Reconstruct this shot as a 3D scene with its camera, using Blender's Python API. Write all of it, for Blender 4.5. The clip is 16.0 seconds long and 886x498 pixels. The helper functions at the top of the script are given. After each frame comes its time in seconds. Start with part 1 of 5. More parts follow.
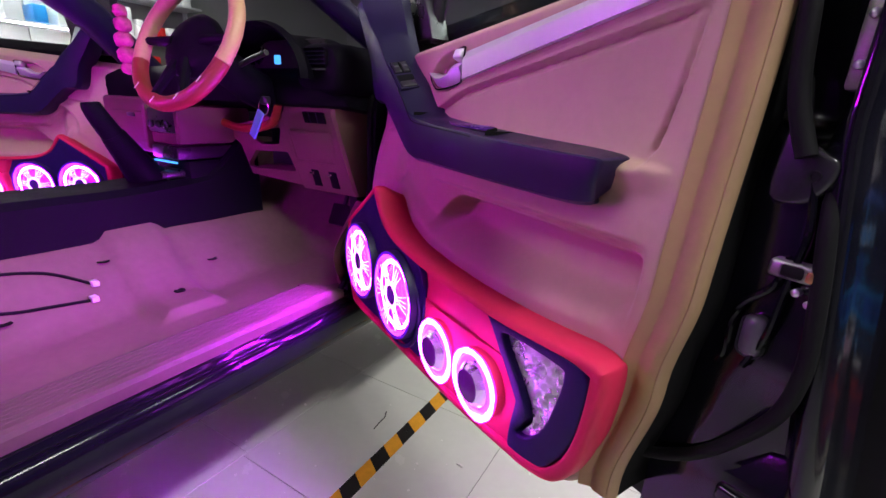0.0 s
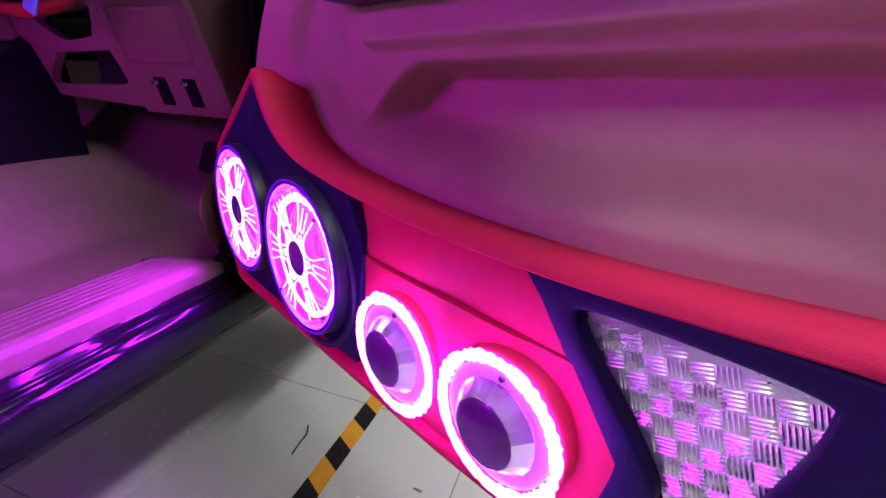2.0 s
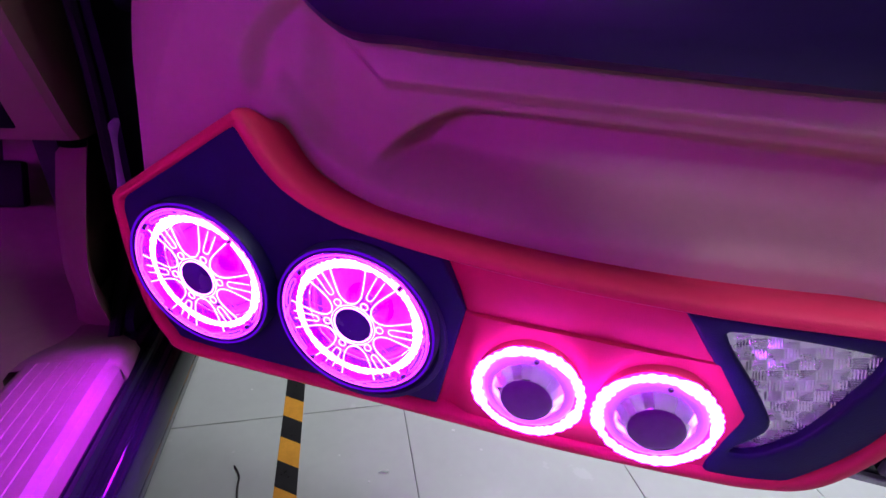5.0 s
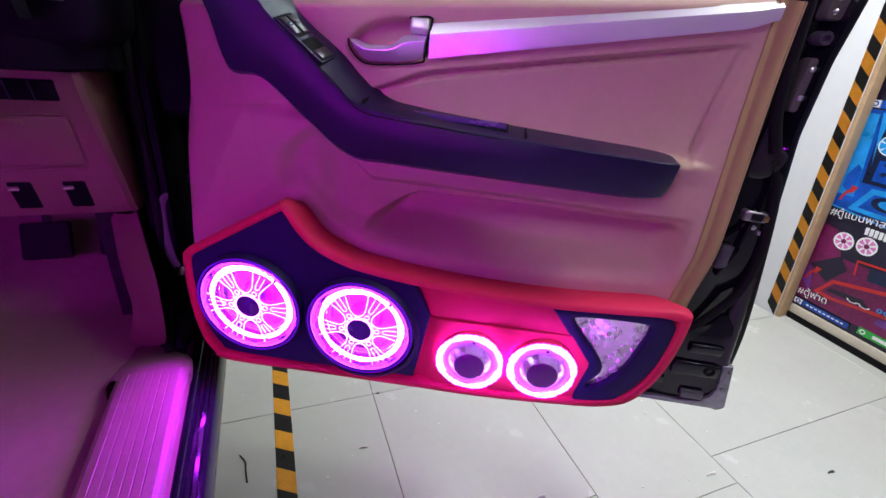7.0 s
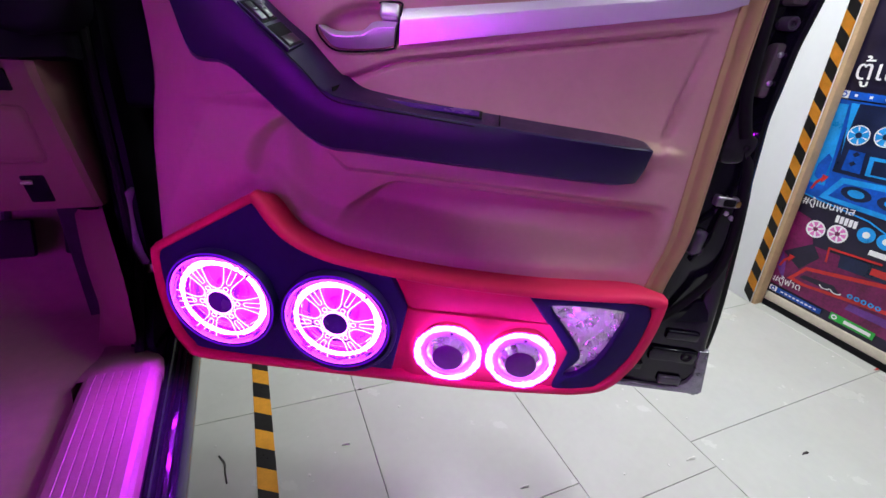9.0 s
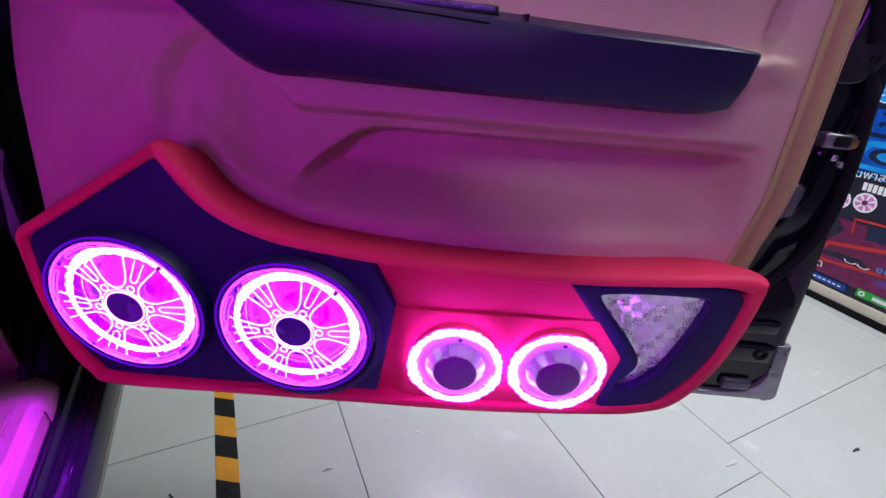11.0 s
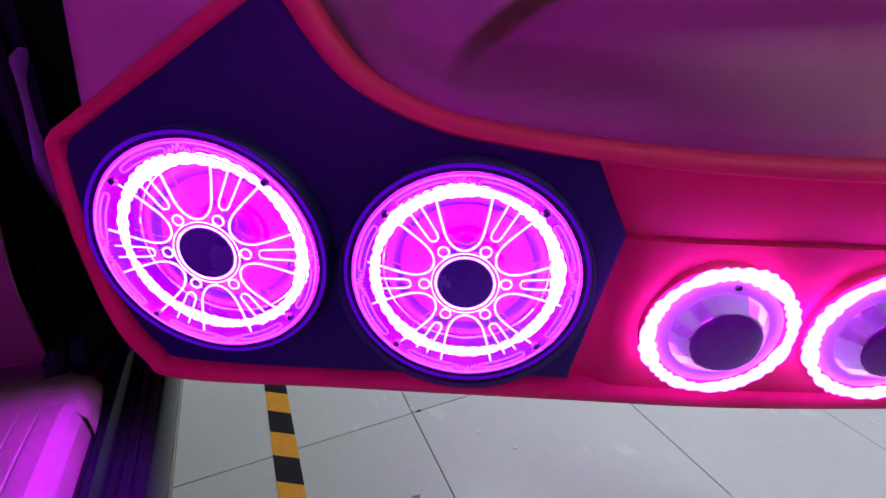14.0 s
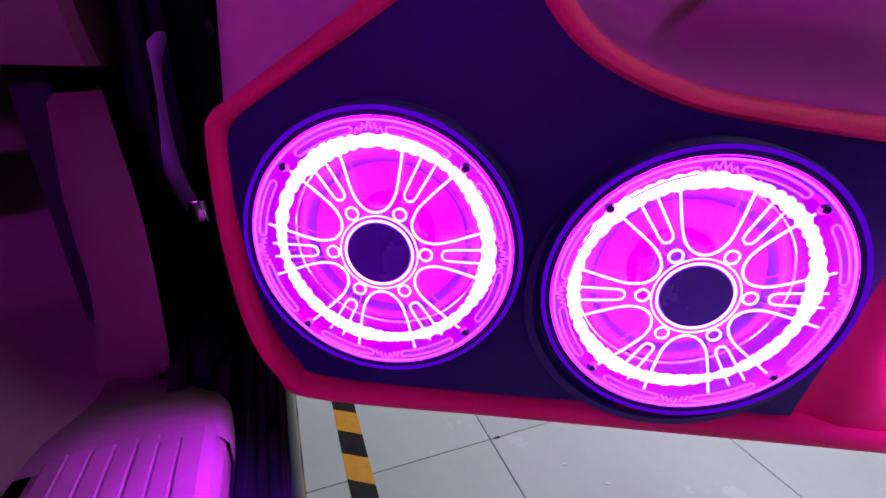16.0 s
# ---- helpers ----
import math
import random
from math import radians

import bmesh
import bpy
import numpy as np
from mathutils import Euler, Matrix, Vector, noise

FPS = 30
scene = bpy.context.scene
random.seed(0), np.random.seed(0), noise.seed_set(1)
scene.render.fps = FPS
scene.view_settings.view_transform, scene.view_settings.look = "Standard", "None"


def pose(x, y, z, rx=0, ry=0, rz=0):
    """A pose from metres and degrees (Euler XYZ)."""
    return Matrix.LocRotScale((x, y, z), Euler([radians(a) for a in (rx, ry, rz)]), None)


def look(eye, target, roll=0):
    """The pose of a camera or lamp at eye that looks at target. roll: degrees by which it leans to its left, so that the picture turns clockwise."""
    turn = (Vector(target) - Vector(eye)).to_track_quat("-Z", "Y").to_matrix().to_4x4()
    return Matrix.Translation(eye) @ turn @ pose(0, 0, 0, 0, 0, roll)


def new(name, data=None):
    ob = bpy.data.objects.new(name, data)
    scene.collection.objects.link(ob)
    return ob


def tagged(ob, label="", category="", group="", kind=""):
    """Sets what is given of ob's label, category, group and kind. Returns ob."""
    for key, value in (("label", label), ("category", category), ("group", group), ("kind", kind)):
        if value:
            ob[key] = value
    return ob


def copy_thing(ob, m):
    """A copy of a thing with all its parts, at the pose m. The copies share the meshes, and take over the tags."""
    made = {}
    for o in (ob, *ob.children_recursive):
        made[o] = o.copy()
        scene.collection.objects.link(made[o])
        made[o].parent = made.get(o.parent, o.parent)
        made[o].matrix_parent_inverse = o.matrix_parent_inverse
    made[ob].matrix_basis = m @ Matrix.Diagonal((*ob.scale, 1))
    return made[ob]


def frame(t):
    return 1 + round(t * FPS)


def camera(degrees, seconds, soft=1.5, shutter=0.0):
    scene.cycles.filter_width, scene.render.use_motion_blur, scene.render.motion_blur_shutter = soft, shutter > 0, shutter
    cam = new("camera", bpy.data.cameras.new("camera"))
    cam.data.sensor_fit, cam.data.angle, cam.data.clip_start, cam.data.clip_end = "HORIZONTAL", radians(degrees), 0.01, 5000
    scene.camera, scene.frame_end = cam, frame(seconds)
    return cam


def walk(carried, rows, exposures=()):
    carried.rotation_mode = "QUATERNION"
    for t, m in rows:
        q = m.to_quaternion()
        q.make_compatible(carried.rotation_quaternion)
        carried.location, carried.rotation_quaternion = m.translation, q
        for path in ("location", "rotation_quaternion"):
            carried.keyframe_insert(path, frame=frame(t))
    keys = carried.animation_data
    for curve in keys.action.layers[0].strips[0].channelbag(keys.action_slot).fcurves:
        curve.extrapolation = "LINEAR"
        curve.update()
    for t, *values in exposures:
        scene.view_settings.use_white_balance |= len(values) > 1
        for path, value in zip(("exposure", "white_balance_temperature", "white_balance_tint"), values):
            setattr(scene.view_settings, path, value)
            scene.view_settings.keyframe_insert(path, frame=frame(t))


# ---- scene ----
cam = camera(90.7, 16.0)
PATH = [
    (0, (1.153, -0.403, 1.16), (-0.477, 0.582, 0.549), 2.8),
    (0.5, (1.051, -0.344, 1.091), (-0.462, 0.817, 0.489), 4.3),
    (1, (0.935, -0.292, 1.021), (-0.519, 0.928, 0.391), 3.9),
    (1.5, (0.852, -0.258, 0.985), (-0.55, 1.0, 0.313), 3.5),
    (2, (0.786, -0.228, 0.954), (-0.582, 1.045, 0.24), 2.9),
    (2.5, (0.719, -0.229, 0.935), (-0.612, 1.052, 0.169), 2.5),
    (3, (0.632, -0.252, 0.937), (-0.53, 1.16, 0.126), 4.4),
    (3.5, (0.553, -0.283, 0.943), (-0.43, 1.237, 0.092), 6.1),
    (4, (0.479, -0.316, 0.952), (-0.304, 1.296, 0.065), 7.0),
    (4.5, (0.455, -0.347, 1.003), (-0.118, 1.328, 0.073), 5.8),
    (6.8, (0.458, -0.662, 1.26), (0.268, 1.114, 0.361), 5.8),
    (7, (0.462, -0.681, 1.266), (0.294, 1.102, 0.374), 6.0),
    (7.5, (0.471, -0.705, 1.262), (0.334, 1.083, 0.375), 6.3),
    (8, (0.478, -0.705, 1.26), (0.358, 1.082, 0.37), 6.5),
    (8.5, (0.48, -0.701, 1.262), (0.375, 1.084, 0.366), 6.4),
    (10.8, (0.479, -0.482, 1.132), (0.397, 1.288, 0.206), 3.8),
    (11, (0.451, -0.465, 1.115), (0.419, 1.304, 0.183), 5.0),
    (11.5, (0.419, -0.429, 1.058), (0.397, 1.34, 0.125), 4.7),
    (12, (0.37, -0.393, 1.025), (0.354, 1.368, 0.077), 4.9),
    (12.5, (0.318, -0.371, 0.988), (0.302, 1.401, 0.059), 4.6),
    (13, (0.292, -0.354, 0.962), (0.258, 1.425, 0.049), 4.0),
    (13.5, (0.272, -0.347, 0.934), (0.213, 1.445, 0.048), 3.2),
    (14, (0.244, -0.334, 0.913), (0.154, 1.467, 0.048), 2.6),
    (14.5, (0.215, -0.323, 0.903), (0.095, 1.486, 0.059), 2.2),
    (15, (0.183, -0.312, 0.892), (0.03, 1.504, 0.069), 1.9),
    (15.5, (0.147, -0.303, 0.882), (-0.039, 1.518, 0.077), 1.9),
    (16, (0.101, -0.294, 0.869), (-0.117, 1.528, 0.074), 2.0),
]
EXPOSURES = [(0, 0.84, 6450, 13), (0.8, 0.90, 6200, 23), (1.6, 0.78, 6150, 19), (2.5, 0.54, 6050, 14), (3.5, 0.33, 5600, 16), (4.5, 0.36, 5600, 16), (7, 0.57, 6100, 10), (8.5, 0.57, 6100, 10), (11, 0.45, 5750, 11), (12.5, 0.31, 5600, 12), (14, 0.09, 5600, 14), (16, 0.18, 5550, 19)]
walk(cam, [(t, look(eye, target, roll)) for t, eye, target, roll in PATH], EXPOSURES)

# ---- light ----
world = bpy.data.worlds.new("world")
scene.world = world
world.use_nodes = True
world.node_tree.nodes["Background"].inputs[0].default_value = (0.8, 0.9, 1.0, 1)
world.node_tree.nodes["Background"].inputs[1].default_value = 0.018


def ceiling_lamp(x, y, z, power, sx, sy, turn=0.0):
    d = bpy.data.lights.new("ceiling_lamp", "AREA")
    d.shape, d.size, d.size_y, d.energy, d.color = "RECTANGLE", sx, sy, power, (0.97, 0.98, 0.92)
    ob = new("ceiling_lamp", d)
    ob.matrix_world = pose(x, y, z, 0, 0, turn)
    return ob


# unseen tubes of the shop's ceiling, placed to match the white light on trim and floor
for lx, ly, lp in ((-0.34, -2.0, 19), (1.75, 0.25, 38), (0.8, 1.5, 26), (-4.55, -1.1, 28)):
    ceiling_lamp(lx, ly, 2.92, lp, 1.2, 0.25, -61.5)

# ---- materials ----


def material(name, color, rough=0.5, metal=0.0, spread=0.12, scale=6.0, bump=0.0, bump_scale=400.0, coat=0.0,
             vary=0.0, rough_spread=0.1, kind="noise", spec=0.5):
    m = bpy.data.materials.new(name)
    m.use_nodes = True
    t = m.node_tree
    n, l = t.nodes, t.links
    p = n["Principled BSDF"]
    p.inputs["Metallic"].default_value = metal
    p.inputs["Coat Weight"].default_value = coat
    p.inputs["Coat Roughness"].default_value = 0.06
    p.inputs["Specular IOR Level"].default_value = spec
    co = n.new("ShaderNodeTexCoord")
    big = n.new("ShaderNodeTexNoise")
    big.inputs["Scale"].default_value = scale
    big.inputs["Detail"].default_value = 6
    big.inputs["Roughness"].default_value = 0.65
    l.new(co.outputs["Object"], big.inputs["Vector"])
    fine = n.new("ShaderNodeTexNoise")
    fine.inputs["Scale"].default_value = scale * 14
    fine.inputs["Detail"].default_value = 3
    l.new(co.outputs["Object"], fine.inputs["Vector"])
    both = n.new("ShaderNodeMath")
    both.operation = "MULTIPLY_ADD"
    both.inputs[1].default_value = 0.35
    l.new(fine.outputs["Fac"], both.inputs[0])
    l.new(big.outputs["Fac"], both.inputs[2])
    ramp = n.new("ShaderNodeMapRange")
    ramp.inputs["From Min"].default_value = 0.45
    ramp.inputs["From Max"].default_value = 0.9
    ramp.inputs["To Min"].default_value = 1 - spread
    ramp.inputs["To Max"].default_value = 1 + spread
    l.new(both.outputs[0], ramp.inputs["Value"])
    last = ramp.outputs["Result"]
    if vary:
        info = n.new("ShaderNodeObjectInfo")
        vr = n.new("ShaderNodeMapRange")
        vr.inputs["To Min"].default_value = 1 - vary
        vr.inputs["To Max"].default_value = 1 + vary
        l.new(info.outputs["Random"], vr.inputs["Value"])
        mul = n.new("ShaderNodeMath")
        mul.operation = "MULTIPLY"
        l.new(last, mul.inputs[0])
        l.new(vr.outputs["Result"], mul.inputs[1])
        last = mul.outputs[0]
    tint = n.new("ShaderNodeVectorMath")
    tint.operation = "SCALE"
    tint.inputs[0].default_value = color
    l.new(last, tint.inputs["Scale"])
    l.new(tint.outputs["Vector"], p.inputs["Base Color"])
    rr = n.new("ShaderNodeMapRange")
    rr.inputs["To Min"].default_value = max(0.03, rough - rough_spread)
    rr.inputs["To Max"].default_value = min(1, rough + rough_spread)
    rr.inputs["From Min"].default_value, rr.inputs["From Max"].default_value = 0.3, 0.7
    l.new(big.outputs["Fac"], rr.inputs["Value"])
    l.new(rr.outputs["Result"], p.inputs["Roughness"])
    if bump:
        if kind == "leather":
            src = n.new("ShaderNodeTexVoronoi")
            src.inputs["Scale"].default_value = bump_scale
            out = src.outputs["Distance"]
        else:
            src = n.new("ShaderNodeTexNoise")
            src.inputs["Scale"].default_value = bump_scale
            src.inputs["Detail"].default_value = 4
            out = src.outputs["Fac"]
        l.new(co.outputs["Object"], src.inputs["Vector"])
        b = n.new("ShaderNodeBump")
        b.inputs["Strength"].default_value = bump
        b.inputs["Distance"].default_value = 0.0006
        l.new(out, b.inputs["Height"])
        l.new(b.outputs["Normal"], p.inputs["Normal"])
    return m


def glow(name, color, strength):
    m = bpy.data.materials.new(name)
    m.use_nodes = True
    t = m.node_tree
    t.nodes.remove(t.nodes["Principled BSDF"])
    e = t.nodes.new("ShaderNodeEmission")
    e.inputs["Color"].default_value = (*color, 1)
    e.inputs["Strength"].default_value = strength
    t.links.new(e.outputs[0], t.nodes["Material Output"].inputs["Surface"])
    return m


def clear(name, tint, gloss=0.06, rough=0.03):
    m = bpy.data.materials.new(name)
    m.use_nodes = True
    t = m.node_tree
    t.nodes.remove(t.nodes["Principled BSDF"])
    a, g, mix = t.nodes.new("ShaderNodeBsdfTransparent"), t.nodes.new("ShaderNodeBsdfGlossy"), t.nodes.new("ShaderNodeMixShader")
    a.inputs[0].default_value = (*tint, 1)
    g.inputs["Roughness"].default_value = rough
    mix.inputs[0].default_value = gloss
    t.links.new(a.outputs[0], mix.inputs[1])
    t.links.new(g.outputs[0], mix.inputs[2])
    t.links.new(mix.outputs[0], t.nodes["Material Output"].inputs["Surface"])
    return m


RED = material("red_leatherette", (0.61, 0.021, 0.082), 0.58, spread=0.08, bump=0.35, bump_scale=700, kind="leather", spec=0.2)
# black hide; the violet spill of the diodes is put into its colour
LED_TINTED_HIDE = material("led_tinted_hide", (0.012, 0.004, 0.062), 0.5, spread=0.2, bump=0.4, bump_scale=650, kind="leather", spec=0.22)
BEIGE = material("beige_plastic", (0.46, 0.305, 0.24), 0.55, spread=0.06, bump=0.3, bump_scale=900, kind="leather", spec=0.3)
# cabin copy of the beige, with dimness and magenta light in its colour
SHADED_BEIGE = material("shaded_beige_plastic", (0.155, 0.085, 0.072), 0.6, spread=0.06, bump=0.3, bump_scale=900, kind="leather", spec=0.25)
HORN = material("satin_horn", (0.92, 0.88, 0.92), 0.20, 0.80, spread=0.05)
# beige edge turned from the light, its shade put into the tan
SHADED_EDGE = material("shaded_edge", (0.34, 0.215, 0.11), 0.6, spread=0.1, bump=0.2, bump_scale=700, spec=0.3)
LIP = material("beige_lip", (0.35, 0.225, 0.13), 0.58, spread=0.08, bump=0.2, bump_scale=700, spec=0.25)
# black plastic whose violet cast is diode light put into the colour
LED_TINTED_PLASTIC = material("led_tinted_plastic", (0.012, 0.007, 0.040), 0.40, spread=0.15, bump=0.25, bump_scale=900, kind="leather", spec=0.34)
PAD_BLACK = material("dark_dash_skin", (0.004, 0.003, 0.007), 0.65, spread=0.2, bump=0.3, bump_scale=900, kind="leather", spec=0.08)
SATIN_BLACK = material("satin_black", (0.02, 0.02, 0.022), 0.33, spread=0.15)
SILVER = material("silver_paint", (0.70, 0.68, 0.71), 0.40, 0.6, spread=0.03, rough_spread=0.04)
CHROME = material("chrome", (0.8, 0.8, 0.82), 0.12, 1.0, spread=0.03, rough_spread=0.04)
PAINT = material("black_car_paint", (0.004, 0.004, 0.007), 0.11, spread=0.3, coat=0.0, spec=0.20, rough_spread=0.05, bump=0.03, bump_scale=60)
RUBBER = material("rubber", (0.007, 0.007, 0.008), 0.7, spread=0.2, spec=0.12)
ALU = material("aluminium_tread", (0.90, 0.90, 0.91), 0.28, 0.9, spread=0.06, scale=30, bump=0.1, bump_scale=300)
VINYL = material("beige_vinyl", (0.165, 0.112, 0.09), 0.62, spread=0.16, scale=3, bump=0.35, bump_scale=160, spec=0.3)
SCUFF = material("scuff_vinyl", (0.100, 0.064, 0.053), 0.6, spread=0.18, scale=5, bump=0.35, bump_scale=160, spec=0.3)
# vinyl of the sill's end, darkened for the shadow that falls there
VINYL_SHADED = material("shaded_vinyl", (0.11, 0.075, 0.06), 0.8, spread=0.2, scale=12, bump=0.3, bump_scale=200, spec=0.15)
CARPET = material("dark_carpet", (0.022, 0.020, 0.024), 0.95, spread=0.3, scale=20, bump=0.6, bump_scale=500, spec=0.1)
TILE = material("floor_tile", (0.60, 0.605, 0.555), 0.26, spread=0.05, scale=2.5, bump=0.04, bump_scale=40, vary=0.025, rough_spread=0.025)
GROUT = material("grout", (0.17, 0.165, 0.15), 0.9, spread=0.3, scale=15)
WHITE = material("white_wall", (0.78, 0.79, 0.80), 0.5, spread=0.03, scale=2)
GREY_WALL = material("shop_wall", (0.28, 0.28, 0.28), 0.7, spread=0.08, scale=1.2)
YELLOW = material("yellow_tape", (0.80, 0.36, 0.03), 0.4, spread=0.12, scale=30)
BLACK_TAPE = material("black_tape", (0.02, 0.018, 0.018), 0.35, spread=0.3, scale=30)
WOOD = material("raw_board_edge", (0.50, 0.34, 0.19), 0.7, spread=0.2, scale=12, bump=0.3, bump_scale=90)
# pale cone, painted magenta in place of the diodes' wash
LED_TINTED_CONE = material("led_tinted_cone", (0.16, 0.045, 0.19), 0.5, spread=0.08, scale=20)
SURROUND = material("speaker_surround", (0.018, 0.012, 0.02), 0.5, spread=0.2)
# black rim, given the same violet spill in its colour
LED_TINTED_RIM = material("led_tinted_rim", (0.013, 0.008, 0.060), 0.5, spread=0.15)
# cap and dome are dark; their violet is reflected diode light painted in
LED_TINTED_CAP = material("dust_cap", (0.08, 0.014, 0.24), 0.25, spread=0.2)
LED_TINTED_DOME = material("led_tinted_dome", (0.20, 0.018, 0.30), 0.14, spread=0.2)
ACRYLIC = clear("clear_acrylic", (0.97, 0.95, 0.98), 0.05)
GLASS = clear("car_glass", (0.75, 0.80, 0.80), 0.08)
FROST = material("frosted_acrylic", (0.70, 0.62, 0.72), 0.4, spread=0.05)
LED = glow("led_magenta", (0.52, 0.009, 1.0), 520.0)
LED_RING = glow("led_ring_magenta", (0.55, 0.055, 1.0), 19.0)
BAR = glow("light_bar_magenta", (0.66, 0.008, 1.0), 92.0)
SHELF_FILL = glow("shelf_fill_glow", (1.0, 0.97, 0.92), 44.0)
# emission that stands in for diode light reflected on the woofer's rim
RIM_REFLECTION = glow("violet_rim_reflection", (0.16, 0.004, 0.75), 0.55)
ETCH = glow("edge_lit_engraving", (1.0, 0.24, 1.0), 8.0)
ETCH_DIM = glow("edge_lit_rim", (0.90, 0.10, 1.0), 2.2)
ORANGE = material("orange_leatherette", (0.26, 0.04, 0.012), 0.5, spread=0.1)
WHEEL_RED = material("wheel_red_hide", (0.24, 0.030, 0.022), 0.5, spread=0.1, bump=0.3, bump_scale=700, kind="leather")
WHEEL_TAN = material("wheel_tan_hide", (0.56, 0.33, 0.18), 0.5, spread=0.1, bump=0.3, bump_scale=700, kind="leather")
PLUSH = material("pink_plush", (0.55, 0.10, 0.25), 0.95, spread=0.3, scale=60, bump=0.6, bump_scale=300, spec=0.1)
BLUE = material("blue_fob", (0.12, 0.25, 0.55), 0.45, spread=0.08)
PRIMER = material("pale_primer", (0.13, 0.14, 0.10), 0.4, 0.2, spread=0.3, scale=25)
BARE = material("worn_bare_edge", (0.62, 0.63, 0.66), 0.30, 0.9, spread=0.25, scale=18)
HEM = material("polished_hem", (0.006, 0.006, 0.010), 0.10, spread=0.3, scale=14, spec=0.5, rough_spread=0.05)
SHELL = material("black_shell_paint", (0.005, 0.005, 0.009), 0.14, spread=0.3, spec=0.5, rough_spread=0.05, bump=0.03, bump_scale=60)
EAR = material("glossy_ear", (0.045, 0.045, 0.05), 0.18, 0.6, spread=0.3, scale=14)
SKIN = material("black_door_skin", (0.005, 0.005, 0.006), 0.35, spread=0.3, spec=0.12)
LATCH = material("dull_latch_steel", (0.30, 0.30, 0.30), 0.40, 0.8, spread=0.3, scale=30)
STRAP = material("dull_strap_steel", (0.13, 0.13, 0.13), 0.45, 0.2, spread=0.25, scale=30)
WORN = material("worn_grey_edge", (0.26, 0.26, 0.29), 0.34, 0.7, spread=0.45, scale=26)
BRASS = material("worn_brass", (0.45, 0.27, 0.10), 0.35, 0.8, spread=0.2, scale=40)
# dark slot plastic; the violet reflection is put into its colour
SLOT = material("led_tinted_slot", (0.05, 0.012, 0.16), 0.25, spread=0.15)
SWITCH = material("switch_grey", (0.07, 0.07, 0.08), 0.28, spread=0.1)
DUST = material("scraps", (0.75, 0.74, 0.70), 0.7, spread=0.2)
DARK = material("dark_scrap", (0.05, 0.04, 0.04), 0.8)

# ---- shape helpers ----


def smooth(bm, on=True):
    for f in bm.faces:
        f.smooth = on
    return bm


def finish(bm, sharp=40):
    bmesh.ops.recalc_face_normals(bm, faces=bm.faces)
    for e in bm.edges:
        if len(e.link_faces) == 2 and e.calc_face_angle(0) > radians(sharp):
            e.smooth = False
    return smooth(bm)


FRAMES = {}


def thing(name, base, label, category, group="", kind="", frame_m=None):
    """An Empty at the base of a thing whose parts are given in the metres of frame_m."""
    ob = new(name)
    ob.empty_display_size = 0.05
    ob.matrix_basis = (frame_m or Matrix()) @ Matrix.Translation(base)
    FRAMES[ob.name] = frame_m or Matrix()
    tagged(ob, label, category, group, kind)
    return ob


def part(name, bm, mat, parent=None, label="", sharp=40, frame_m=None):
    """Links bm, in its frame's metres, as one mesh under a thing or a part."""
    finish(bm, sharp)
    me = bpy.data.meshes.new(name)
    bm.to_mesh(me)
    bm.free()
    me.materials.append(mat)
    ob = new(name, me)
    if parent is not None:
        ob.parent = parent
        if parent.type == "EMPTY":
            ob.matrix_parent_inverse = parent.matrix_basis.inverted() @ (frame_m or FRAMES[parent.name])
    if label:
        ob["label"] = label
    return ob


def box(bm, x0, x1, y0, y1, z0, z1, bev=0.0, seg=2, m=None):
    vs = [bm.verts.new((x, y, z)) for x in (x0, x1) for y in (y0, y1) for z in (z0, z1)]
    fs = [bm.faces.new([vs[i] for i in q]) for q in ((0, 1, 3, 2), (4, 6, 7, 5), (0, 4, 5, 1), (2, 3, 7, 6), (0, 2, 6, 4), (1, 5, 7, 3))]
    if bev:
        es = list({e for f in fs for e in f.edges})
        r = bmesh.ops.bevel(bm, geom=es, offset=bev, segments=seg, profile=0.5, affect="EDGES")
        vs = list({v for v in vs if v.is_valid} | set(r["verts"]))
    if m is not None:
        bmesh.ops.transform(bm, matrix=m, verts=vs)
    return bm


def boxed(*a, **k):
    return box(bmesh.new(), *a, **k)


def rings(bm, loops, close=True, cap0=False, cap1=False):
    """Skins a list of equally long loops of points."""
    vs = [[bm.verts.new(p) for p in lp] for lp in loops]
    n = len(vs[0])
    for a, b in zip(vs, vs[1:]):
        for i in range(n if close else n - 1):
            j = (i + 1) % n
            try:
                bm.faces.new((a[i], a[j], b[j], b[i]))
            except ValueError:
                pass
    caps = []
    if cap0:
        caps.append(bm.faces.new(list(reversed(vs[0]))))
    if cap1:
        caps.append(bm.faces.new(vs[-1]))
    if caps and n > 8:
        bm.normal_update()
        bmesh.ops.triangulate(bm, faces=caps, ngon_method="EAR_CLIP")
    return bm


def curve_through(pts, steps=6, closed=True, sharp=()):
    """A smooth line through points (Catmull-Rom); those numbered in sharp stay corners."""
    pts = [Vector(p) for p in pts]
    n, out = len(pts), []
    for i in range(n if closed else n - 1):
        p0, p1, p2, p3 = (pts[(i + k) % n] if closed else pts[min(max(i + k, 0), n - 1)] for k in (-1, 0, 1, 2))
        a = Vector(p1) if i in sharp else p0
        d = Vector(p2) if (i + 1) % n in sharp else p3
        a = p1 + (p1 - p2) if i in sharp else a
        d = p2 + (p2 - p1) if (i + 1) % n in sharp else d
        for s in range(steps):
            t = s / steps
            out.append(0.5 * ((2 * p1) + (p2 - a) * t + (2 * a - 5 * p1 + 4 * p2 - d) * t * t + (3 * p1 - a - 3 * p2 + d) * t ** 3))
    if not closed:
        out.append(pts[-1])
    return out


